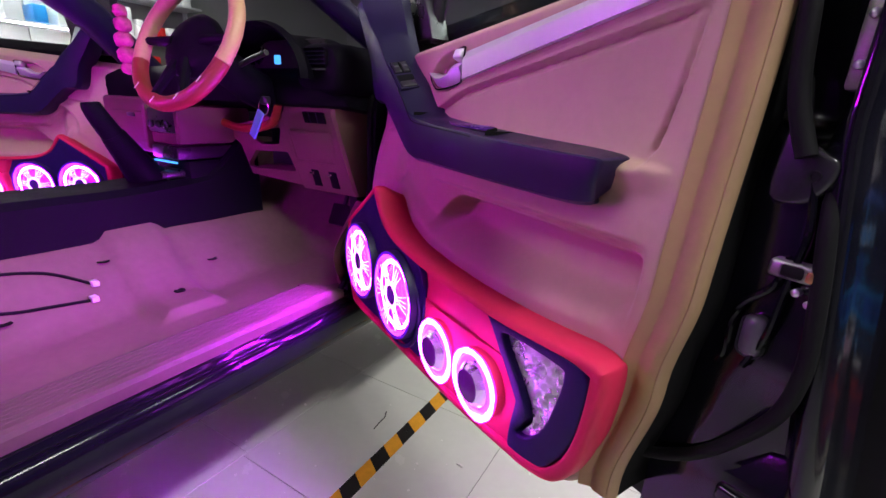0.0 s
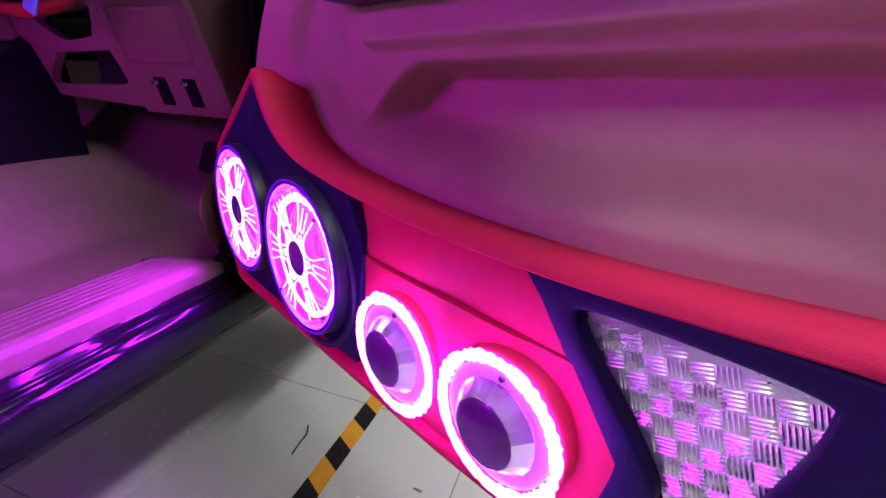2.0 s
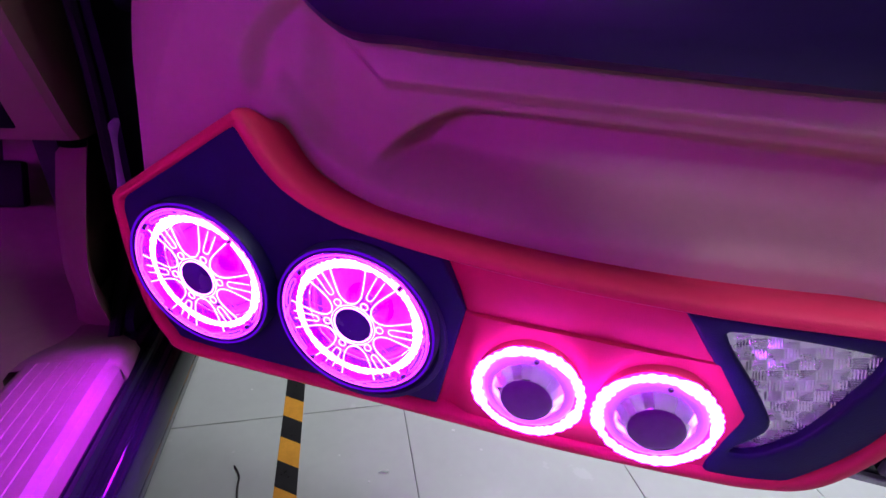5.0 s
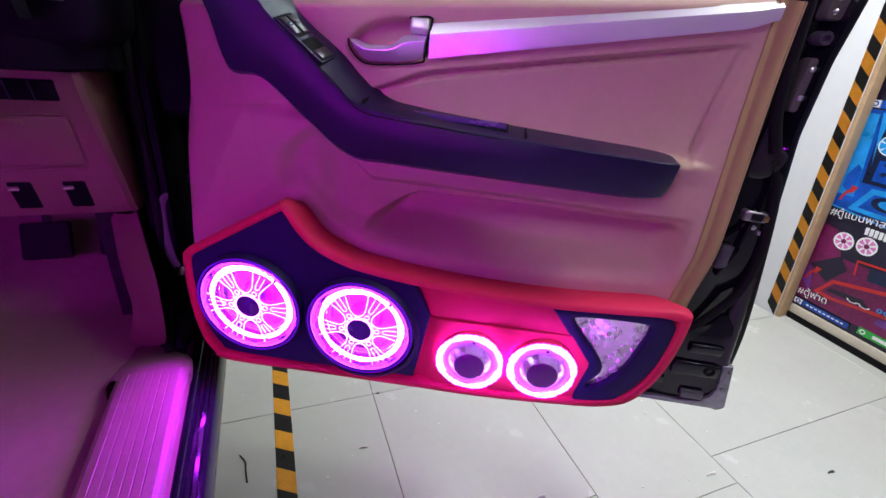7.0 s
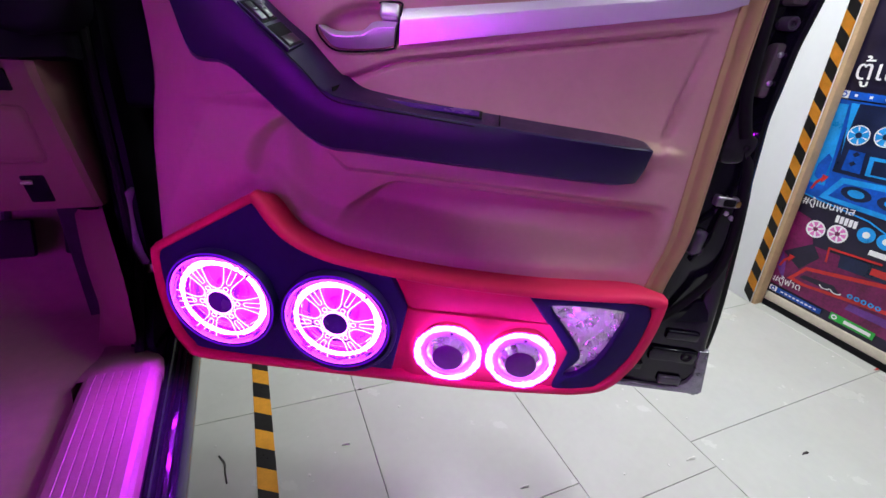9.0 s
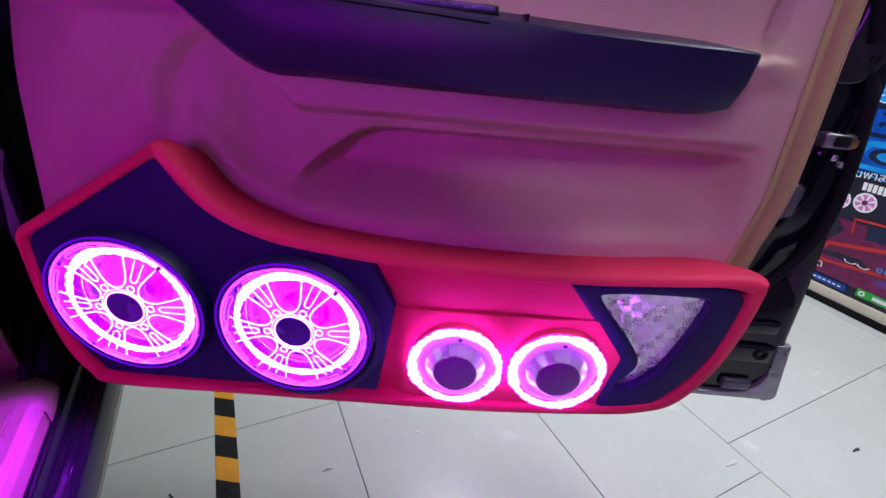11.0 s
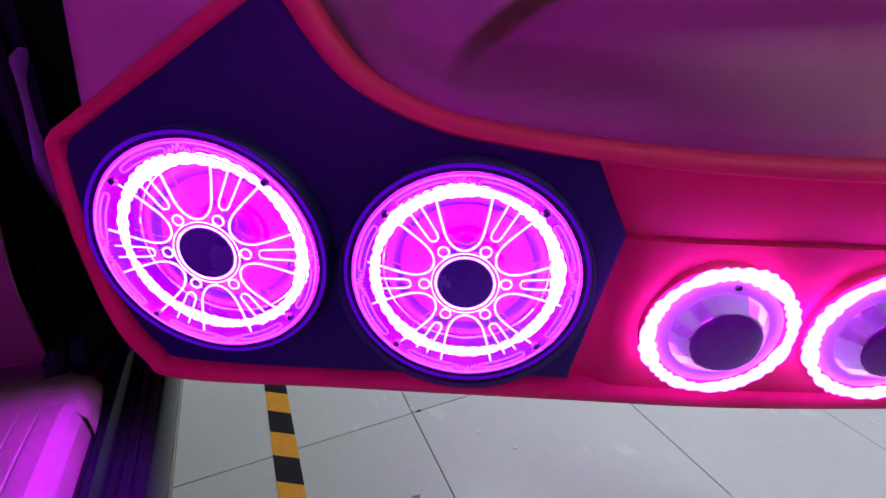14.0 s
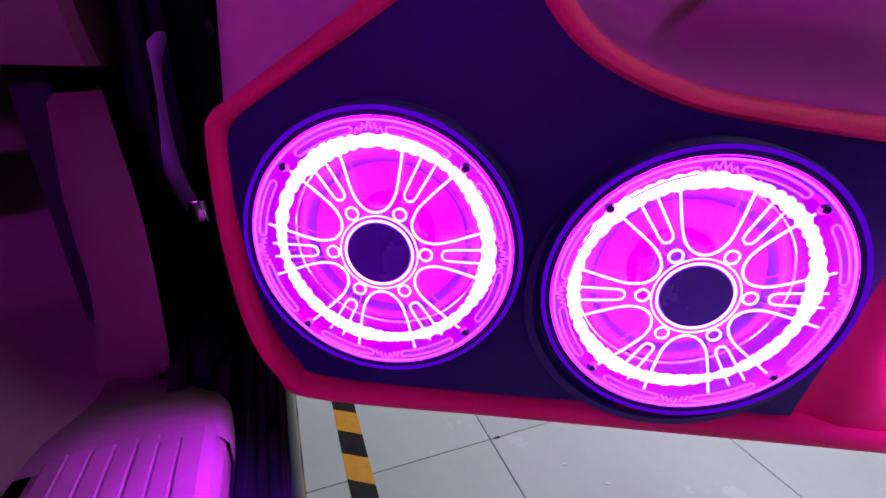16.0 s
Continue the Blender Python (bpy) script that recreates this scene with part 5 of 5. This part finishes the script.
part("stack_cheek", boxed(-0.800, -0.772, -0.035, 0.25, 0.995, 1.125, 0.008), SHADED_BEIGE, console, "beige side of the centre stack")
part("stack_cheek", boxed(-1.010, -0.982, -0.035, 0.25, 0.965, 1.125, 0.008), SHADED_BEIGE, console, "beige side of the centre stack")
part("radio", boxed(-0.981, -0.801, -0.030, 0.25, 1.030, 1.115, 0.008), SATIN_BLACK, console, "black radio face")
for k in range(3):
    part("knob", boxed(-0.962 + 0.050 * k, -0.934 + 0.050 * k, -0.044, -0.029, 1.046, 1.074, 0.008, 3), SATIN_BLACK, console)
part("stack_tray", boxed(-0.981, -0.801, -0.020, 0.25, 0.990, 1.029, 0.004), SHADED_BEIGE, console, "beige tray under the radio")
part("climate_panel", boxed(-0.935, -0.765, -0.052, 0.22, 0.942, 0.989, 0.008), SATIN_BLACK, console, "black climate panel")
part("stack_foot", boxed(-0.985, -0.760, -0.020, 0.22, 0.86, 0.941, 0.01), PAD_BLACK, console, "black foot of the centre stack")
part("display_bar", boxed(-0.915, -0.775, -0.058, -0.050, 0.931, 0.937), SCREEN, console, "thin blue light bar")
glove = part("glove_panel", boxed(-1.50, -1.015, 0.05, 0.30, 0.93, 1.148, 0.015, 3), SHADED_BEIGE, dash, "beige passenger side of the dashboard")
part("glove_lid", boxed(-1.45, -1.05, 0.043, 0.06, 0.965, 1.095, 0.010, 3), SHADED_BEIGE, glove, "beige glove box lid")
part("glove_latch", boxed(-1.28, -1.22, 0.038, 0.05, 1.070, 1.086, 0.004), SATIN_BLACK, glove)
bm = bmesh.new()
tube(bm, curve_through([(-0.86, -0.10, 0.855), (-0.857, -0.13, 0.90), (-0.853, -0.165, 0.96), (-0.85, -0.205, 1.03)], 5, closed=False), 0.068, 12, r1=0.036)
part("gaiter", bm, PAD_BLACK, console, "black lever gaiter", 50)
bm = bmesh.new()
tube(bm, curve_through([(-0.85, -0.20, 1.02), (-0.85, -0.228, 1.07), (-0.85, -0.245, 1.105), (-0.85, -0.250, 1.122), (-0.85, -0.251, 1.128)], 4, closed=False), 0.034, 12, r1=0.024)
part("brake_lever", bm, PAD_BLACK, console, "black lever grip", 50)
for u, w in ((-0.44, 0.05), (-0.30, 0.035)):
    ped = thing("pedal", (u, 0.42, 0.66), "black rubber-faced pedal in the dark footwell", "pedal", "pedals", frame_m=CAR)
    part("pad", boxed(u - w, u + w, -0.012, 0.012, -0.045, 0.045, 0.008, m=Matrix.Translation((0, 0.40, 0.72)) @ Matrix.Rotation(radians(-25), 4, "X")), RUBBER, ped)
    bm = bmesh.new()
    tube(bm, [(u, 0.41, 0.73), (u, 0.47, 0.85), (u, 0.52, 1.0)], 0.010, 8)
    part("arm", bm, SATIN_BLACK, ped)
# loose wiring on the floor
for k, pts in enumerate((((-0.70, -0.70, 0.0), (-0.70, -0.615, 0.0), (-0.68, -0.50, 0.0), (-0.63, -0.41, 0.0)), ((-0.64, -0.70, 0.0), (-0.615, -0.60, 0.0), (-0.605, -0.52, 0.0), (-0.595, -0.43, 0.0)))):
    wire = thing("wiring_lead", pts[-1], "black wiring lead with white plug lying on the floor", "cable", "loose leads", frame_m=CAR)
    pts = [(u, f, pan_z(u, f) + 0.005) for u, f, z in pts]
    part("lead", tube(bmesh.new(), curve_through(pts, 8, closed=False), 0.0045, 8), RUBBER, wire)
    u, f, z = pts[-1]
    part("plug", boxed(u - 0.012, u + 0.014, f - 0.009, f + 0.009, z - 0.004, z + 0.012, 0.003), DUST, wire, "white plastic plug")

# ---- display board by the wall ----
board = thing("display_board", (2.79, 0.0, 0.0), "printed display board with raw wooden frame on a plinth", "display board", frame_m=CAR)
NEAR = Matrix.Translation((0.1, -0.85, 1.26)) @ Matrix.Scale(0.971, 4) @ Matrix.Translation((-0.1, 0.85, -1.26))
FRAMES[board.name] = CAR @ VIEW_SHEAR @ NEAR
PALE_WOOD = material("pale_board", (0.60, 0.54, 0.43), 0.6, spread=0.15, scale=14, bump=0.2, bump_scale=90)
P_BLUE = material("print_blue", (0.004, 0.075, 0.45), 0.35, spread=0.55, scale=5)
P_SKY = material("print_light_blue", (0.02, 0.30, 0.75), 0.35, spread=0.3, scale=9)
P_DARK = material("print_dark", (0.012, 0.008, 0.03), 0.35, spread=0.4, scale=6)
P_MAROON = material("print_maroon", (0.15, 0.004, 0.075), 0.35, spread=0.6, scale=6)
P_RED = material("print_red", (0.50, 0.02, 0.02), 0.35, spread=0.3, scale=10)
P_WHITE = material("print_white", (0.85, 0.85, 0.85), 0.35, spread=0.04)
P_GREEN = material("print_green", (0.03, 0.40, 0.05), 0.35, spread=0.15)
P_PINK = material("print_pink", (0.75, 0.20, 0.55), 0.35, spread=0.2)
part("poster", boxed(2.852, 2.87, -1.9, 0.452, 0.042, 2.2), P_DARK, board, "dark printed poster sheet")
part("frame_upright", boxed(2.686, 2.757, 0.386, 0.4065, 0.0, 2.30, 0.002), WOOD, board, "raw wooden frame edge", frame_m=CAR @ VIEW_SHEAR_FRAME)
part("plinth", boxed(2.752, 2.79, -1.9, 0.384, 0.034, 0.078, 0.002), PALE_WOOD, board, "pale wooden plinth", frame_m=CAR @ VIEW_SHEAR)
part("plinth_gap", boxed(2.748, 2.79, -1.9, 0.384, 0.0, 0.033), RUBBER, board, "black strip at the floor", frame_m=CAR @ VIEW_SHEAR)


def print_shape(nm, pts, mat, depth, label=""):
    """A flat printed field of (f, z) points on the sheet."""
    bm = bmesh.new()
    vs = [bm.verts.new((2.85 - depth, f, z)) for f, z in pts]
    bm.faces.new(vs)
    return part(nm, bm, mat, board, label)


def print_disc(f, z, r, mat, depth, r0=0.0):
    bm = bmesh.new()
    n = 32
    lo = [[(2.85 - depth, f + q * math.cos(2 * math.pi * k / n), z + q * math.sin(2 * math.pi * k / n)) for k in range(n)] for q in (r, r0)]
    return part("printed_disc", rings(bm, lo), mat, board)


P_NAVY = material("print_navy", (0.006, 0.012, 0.05), 0.35, spread=0.5, scale=9)
P_VIOLET = material("print_violet", (0.12, 0.03, 0.22), 0.35, spread=0.4, scale=9)
print_shape("blue_field", [(0.450, 0.63), (0.450, 1.12), (-1.8, 1.12), (-1.8, 0.70), (0.1, 0.63)], P_BLUE, 0.001, "blue printed car interior")
print_shape("blue_door", [(0.450, 0.70), (0.450, 1.10), (0.395, 1.10), (0.372, 0.86), (0.360, 0.70)], P_SKY, 0.002)
print_shape("blue_door_pocket", [(0.424, 0.80), (0.395, 0.86), (0.372, 0.84), (0.372, 0.76), (0.395, 0.72), (0.424, 0.74)], P_BLUE, 0.003)
print_shape("navy_dash", [(0.352, 0.78), (0.365, 0.96), (0.372, 1.11), (-1.2, 1.15), (-1.2, 0.80)], P_NAVY, 0.002)
print_shape("blue_screen_pillar", [(0.385, 1.11), (0.350, 1.11), (0.352, 0.95), (0.342, 0.86)], P_SKY, 0.003)
print_shape("switch_panel_print", [(0.318, 0.80), (0.318, 0.90), (0.248, 0.90), (0.236, 0.80)], P_BLUE, 0.003)
print_shape("screen_print", [(0.215, 0.80), (0.225, 0.89), (0.05, 0.90), (0.05, 0.81)], P_SKY, 0.003)
print_shape("screen_dark", [(0.195, 0.81), (0.203, 0.875), (0.05, 0.885), (0.05, 0.82)], P_NAVY, 0.004)
for q in (0.0, 0.05):
    print_shape("diamond_print", [(0.298, 0.838 + q * 0.9), (0.282, 0.852 + q * 0.9), (0.266, 0.842 + q * 0.9), (0.282, 0.826 + q * 0.9)], P_NAVY, 0.004)
for f, z in ((0.305, 0.972), (0.198, 0.988), (0.06, 1.0)):
    print_disc(f, z, 0.047, P_WHITE, 0.003, 0.042)
    print_disc(f, z, 0.042, P_SKY, 0.003, 0.014)
    print_disc(f, z, 0.014, P_NAVY, 0.003)
    for k in range(6):
        a = k * math.pi / 3 + 0.3
        print_shape("printed_spoke", [(f + 0.014 * math.cos(a), z + 0.014 * math.sin(a)), (f + 0.040 * math.cos(a + 0.12), z + 0.040 * math.sin(a + 0.12)), (f + 0.040 * math.cos(a - 0.12), z + 0.040 * math.sin(a - 0.12))], P_WHITE, 0.004)
print_shape("blue_tray", [(0.365, 0.640), (0.298, 0.764), (0.0, 0.79), (-0.9, 0.82), (-0.9, 0.66), (0.0, 0.630)], P_SKY, 0.004, "light blue printed tray")
print_shape("blue_tray_inset", [(0.325, 0.660), (0.280, 0.740), (0.0, 0.762), (-0.9, 0.79), (-0.9, 0.69), (0.0, 0.655)], P_BLUE, 0.005)
for f in (0.215, 0.06):
    bm = bmesh.new()
    n = 32
    part("printed_oval", rings(bm, [[(2.844, f + 0.066 * s * math.cos(2 * math.pi * k / n), 0.706 + 0.034 * s * math.sin(2 * math.pi * k / n)) for k in range(n)] for s in (1.0, 0.55)]), P_NAVY, board)
    bm = bmesh.new()
    part("printed_oval", rings(bm, [[(2.8435, f + 0.066 * s * math.cos(2 * math.pi * k / n), 0.706 + 0.034 * s * math.sin(2 * math.pi * k / n)) for k in range(n)] for s in (0.55, 0.0)]), P_SKY, board)
print_shape("blue_line", [(0.450, 0.640), (0.450, 0.632), (0.12, 0.598), (0.02, 0.560), (-0.6, 0.57), (-0.6, 0.577), (0.02, 0.568), (0.12, 0.606)], P_SKY, 0.003)
# maroon lower half
print_shape("maroon_field", [(0.450, 0.10), (0.450, 0.54), (0.36, 0.52), (0.30, 0.39), (-1.8, 0.46), (-1.8, 0.10)], P_MAROON, 0.001, "maroon printed car interior")
print_shape("violet_door", [(0.424, 0.20), (0.424, 0.30), (0.39, 0.24), (0.37, 0.14)], P_VIOLET, 0.003)
print_shape("maroon_dark", [(0.424, 0.30), (0.30, 0.40), (0.25, 0.34), (0.32, 0.24)], P_DARK, 0.002)
for f, z in ((0.319, 0.477), (0.220, 0.493)):
    print_disc(f, z, 0.046, P_WHITE, 0.003, 0.038)
    print_disc(f, z, 0.038, P_PINK, 0.003, 0.012)
    print_disc(f, z, 0.012, P_MAROON, 0.003)
    for k in range(7):
        a = k * 2 * math.pi / 7
        print_shape("printed_spoke", [(f + 0.012 * math.cos(a - 0.3), z + 0.012 * math.sin(a - 0.3)), (f + 0.040 * math.cos(a - 0.13), z + 0.040 * math.sin(a - 0.13)), (f + 0.040 * math.cos(a + 0.13), z + 0.040 * math.sin(a + 0.13)), (f + 0.012 * math.cos(a + 0.3), z + 0.012 * math.sin(a + 0.3))], P_WHITE, 0.004)
for k in range(5):
    print_shape("vent_print", [(0.252 - 0.02 * k, 0.545), (0.255 - 0.02 * k, 0.582), (0.239 - 0.02 * k, 0.584), (0.237 - 0.02 * k, 0.547)], P_WHITE, 0.003)
for f in (0.108, 0.025):
    print_disc(f, 0.537, 0.038, P_SKY, 0.004, 0.016)
    print_disc(f, 0.537, 0.016, P_WHITE, 0.004)
print_shape("red_frame_print", [(0.222, 0.335), (0.232, 0.415), (0.0, 0.435), (0.0, 0.425), (0.222, 0.405), (0.212, 0.335)], P_RED, 0.003)
print_shape("stereo_print", [(0.16, 0.335), (0.17, 0.405), (-0.05, 0.42), (-0.05, 0.35)], P_NAVY, 0.003)
print_shape("pale_strip", [(0.07, 0.452), (0.07, 0.478), (-0.3, 0.50), (-0.3, 0.47)], P_WHITE, 0.003)
print_shape("red_strip", [(0.03, 0.365), (0.03, 0.40), (-0.3, 0.42), (-0.3, 0.385)], P_RED, 0.004)
print_shape("printed_car_top", [(0.356, 0.165), (0.29, 0.268), (-0.05, 0.352), (-0.9, 0.40), (-0.9, 0.20), (-0.1, 0.215), (0.28, 0.160)], P_RED, 0.004, "red printed tray")
print_shape("printed_car_inset", [(0.325, 0.182), (0.28, 0.252), (-0.05, 0.330), (-0.9, 0.37), (-0.9, 0.235), (-0.1, 0.235), (0.26, 0.178)], P_MAROON, 0.005)
print_shape("printed_car_shade", [(0.300, 0.200), (0.285, 0.222), (0.14, 0.238), (0.10, 0.205)], P_DARK, 0.006)
for f in (0.176, 0.122):
    bm = bmesh.new()
    part("printed_oval", rings(bm, [[(2.8425, f + 0.026 * s * math.cos(math.pi + math.pi * k / 12), 0.214 + 0.014 * s * math.sin(math.pi + math.pi * k / 12)) for k in range(13)] for s in (1.0, 0.72)], close=False), P_WHITE, board)
for k in range(5):
    print_disc(0.060 - 0.030 * k, 0.224 + 0.001 * k, 0.012, P_SKY, 0.007, 0.006)
print_shape("violet_slab", [(0.06, 0.150), (0.05, 0.185), (-0.4, 0.21), (-0.4, 0.16)], P_VIOLET, 0.003)
for f0, z0 in ((0.417, 0.667), (0.420, 0.211)):
    pts = [(f0, z0), (f0 - 0.012, z0 + 0.045), (f0 - 0.034, z0 + 0.070), (f0 - 0.034, z0 + 0.088), (f0 - 0.064, z0 + 0.084), (f0 - 0.040, z0 + 0.044), (f0 - 0.036, z0 + 0.055), (f0 - 0.022, z0 + 0.036), (f0 - 0.012, z0 + 0.004)]
    print_shape("printed_arrow", pts, P_RED, 0.006, "red printed arrow")
for f0, f1, z0, z1, m_ in ((0.422, 0.145, 0.060, 0.090, P_BLUE), (0.103, -0.095, 0.068, 0.108, P_GREEN), (0.450, -0.2, 1.128, 1.162, P_BLUE)):
    print_shape("caption_bar", [(f0, z0), (f0, z1), (f1, z1), (f1, z0)], m_, 0.006)
    for k in range(9):
        a = f0 - 0.065 + (f1 - f0 + 0.08) * k / 9
        print_shape("caption_stroke", [(a, z0 + 0.011), (a, z1 - 0.011), (a - 0.014, z1 - 0.011), (a - 0.014, z0 + 0.011)], P_WHITE, 0.007)
    print_shape("caption_mark", [(f0, z0), (f0, z1), (f0 - 0.042, z1), (f0 - 0.042, z0)], P_WHITE if m_ is P_BLUE else P_GREEN, 0.007)
    print_disc(f0 - 0.021, (z0 + z1) / 2, 0.013, m_ if m_ is P_BLUE else P_WHITE, 0.008, 0.007)


def lettering(text, f, z, size):
    d = bpy.data.curves.new("lettering", "FONT")
    d.body, d.size, d.extrude = text, size, 0.0005
    ob = new("lettering", d)
    ob.parent = board
    ob.matrix_parent_inverse = board.matrix_basis.inverted() @ CAR @ VIEW_SHEAR @ NEAR
    ob.matrix_basis = Matrix(((0, 0, -1, 2.840), (-1, 0, 0, f), (0, 1, 0, z), (0, 0, 0, 1))) @ Matrix.Rotation(radians(4), 4, "Z")
    d.materials.append(P_WHITE)
    ob["label"] = "white printed lettering"
    return ob


lettering("#ตู้แบนพาส", 0.424, 0.588, 0.052)
lettering("#ตู้ฟาด", 0.421, 0.120, 0.052)
lettering("ตู้แบ", 0.420, 1.215, 0.125)
# warning tape up the pillar's corner
tape_up = thing("corner_tape", (2.678, 0.47, 0.0), "black and yellow warning tape up the pillar corner", "warning tape", frame_m=CAR)
FRAMES[tape_up.name] = CAR @ VIEW_SHEAR_FRAME
for k in range(40):
    z0 = k * 0.066
    bm = bmesh.new()
    vs = [bm.verts.new((2.6785, f, z)) for f, z in ((0.408, z0 - 0.0), (0.408, z0 + 0.066), (0.462, z0 + 0.116), (0.462, z0 + 0.05))]
    for v in vs:
        v.co.z = max(0.0, v.co.z)
    try:
        bm.faces.new(vs)
    except ValueError:
        pass
    bmesh.ops.solidify(bm, geom=bm.faces[:], thickness=0.0008)
    part("stripe", bm, YELLOW if k % 2 else BLACK_TAPE, tape_up)

# ---- shelves of goods beyond the car ----


def rack(name, m, cols, seed, label):
    r = thing(name, (0, 0, 0), label, "shelf rack", frame_m=m)
    rnd = random.Random(seed)
    for k in range(5):
        part("shelf", boxed(-1.6, 1.6, -0.2, 0.2, 0.5 + 0.42 * k - 0.02, 0.5 + 0.42 * k, 0.004), WHITE, r)
        # glowing strip added to brighten the goods on the left end
        part("shelf_fill", boxed(-1.55, 0.52, -0.20, -0.175, 0.5 + 0.42 * k + 0.392, 0.5 + 0.42 * k + 0.398), SHELF_FILL, r, "white glowing strip added to brighten the goods")
    for x in (-1.6, 0, 1.6):
        part("upright", boxed(x - 0.02, x + 0.02, 0.16, 0.2, 0, 2.5), WHITE, r)
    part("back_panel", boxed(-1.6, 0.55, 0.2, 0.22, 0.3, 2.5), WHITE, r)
    # the panel's dimmer end, its lack of light painted as grey
    part("shaded_back_panel", boxed(0.554, 1.6, 0.2, 0.22, 0.3, 2.5), GREY_WALL, r, "back panel end painted grey to look less lit")
    for k in range(5):
        x = -1.55
        while x < 1.45:
            w, h = rnd.uniform(0.05, 0.15), rnd.uniform(0.10, 0.30)
            col = rnd.choice((WHITE, WHITE, P_WHITE, P_WHITE, WHITE, P_RED, P_SKY, WOOD) if x < 0.5 else (SATIN_BLACK, P_RED, SATIN_BLACK, P_WHITE, GREY_WALL, WOOD))
            bm = boxed(0, w, -0.17, -0.17 + rnd.uniform(0.1, 0.25), 0, h, 0.004)
            ob = tagged(part("goods_carton", bm, col), "small packed carton on a shop shelf", "carton", "shelf goods")
            ob.matrix_basis = m @ Matrix.Translation((x, 0, 0.5 + 0.42 * k))
            x += w + rnd.uniform(0.01, 0.09)
    return r


rack("shelf_rack", CAR @ Matrix.Translation((-5.1, 1.1, 0)) @ Matrix.Rotation(radians(90), 4, "Z"), 0, 11, "white shop shelf rack filled with packed goods")

# ---- hazard tape on the floor ----
tape = thing("floor_tape", (-0.1, 0.2, 0.0), "black and yellow hazard tape stuck on the floor tiles", "warning tape", frame_m=CAR)
TU = 0.050
for k in range(44):
    f0 = -1.168 + 0.075 * k
    foot = ((TU - 0.028, f0), (TU + 0.028, f0 - 0.034), (TU + 0.028, f0 + 0.041), (TU - 0.028, f0 + 0.075))
    bm = rings(bmesh.new(), [[(u, f, z) for u, f in foot] for z in (0.0002, 0.0012)], cap0=True, cap1=True)
    part("stripe", bm, YELLOW if k % 2 else BLACK_TAPE, tape)

# ---- scraps on the floor ----
rnd = random.Random(5)
bm = bmesh.new()
for k in range(160):
    x, y = rnd.uniform(-0.8, 2.4), rnd.uniform(-0.8, 1.2)
    s = rnd.uniform(0.001, 0.004)
    box(bm, x - s, x + s * rnd.uniform(0.5, 2), y - s, y + s, 0.0004, 0.0004 + s * 0.5, m=None)
tagged(part("floor_dust", bm, DUST), "pale crumbs of dust scattered on the tiles", "dust", kind="stuff")
for x, y, s, m_ in ((1.35, 0.444, 0.016, DUST), (1.798, 0.547, 0.012, DARK), (0.154, 0.539, 0.006, DARK), (0.174, 0.295, 0.012, DUST), (0.76, 0.241, 0.012, DUST), (2.489, 1.134, 0.012, P_RED)):
    sc = thing("paper_scrap", (x, y, 0.0), "tiny crumpled scrap lying on the tiles", "scrap", "floor scraps")
    part("scrap", tube(bmesh.new(), [(x - s, y - s * 0.4, 0.002), (x - s * 0.2, y + s * 0.1, 0.004), (x + s, y + s * 0.6, 0.002)], 0.0022, 6, r1=s * 0.4), m_, sc)
hair = thing("wire_snippet", (-0.15, 0.14, 0.0), "thin dark cut wire lying on the tiles", "wire")
part("strand", tube(bmesh.new(), curve_through([(-0.195, 0.185, 0.002), (-0.165, 0.165, 0.003), (-0.150, 0.140, 0.003), (-0.125, 0.105, 0.002)], 6, closed=False), 0.0022, 6), DARK, hair)

# ---- floor tiles, each a piece of its own ----
meshes = {}


def tile_piece(u0, u1, w0, w1):
    key_ = (round(u1 - u0, 3), round(w1 - w0, 3))
    if key_ not in meshes:
        g = 0.0011
        bm = bmesh.new()
        a, b = key_
        lo = [[(g + e, g + e, z), (a - g - e, g + e, z), (a - g - e, b - g - e, z), (g + e, b - g - e, z)] for e, z in ((0, -0.006), (0, -0.0012), (0.0012, 0.0))]
        rings(bm, lo, cap1=True)
        finish(bm, 30)
        me = bpy.data.meshes.new("tile")
        bm.to_mesh(me)
        bm.free()
        me.materials.append(TILE)
        meshes[key_] = me
    ob = new("tile", meshes[key_])
    ob.parent = floor
    ob.matrix_basis = Matrix.Translation((u0, -w1, 0))
    return ob


cols = [(-1.545, -0.945, -0.42), (-0.945, -0.345, -0.42), (-0.345, 0.376, -0.404), (0.376, 0.962, -0.404), (0.962, 1.466, -0.297), (1.466, 2.666, -0.402), (2.666, 2.895, -0.402)]
for u0, u1, w in cols:
    for k in range(-5, 6):
        tile_piece(u0, u1, w + 0.6 * k, w + 0.6 * (k + 1))
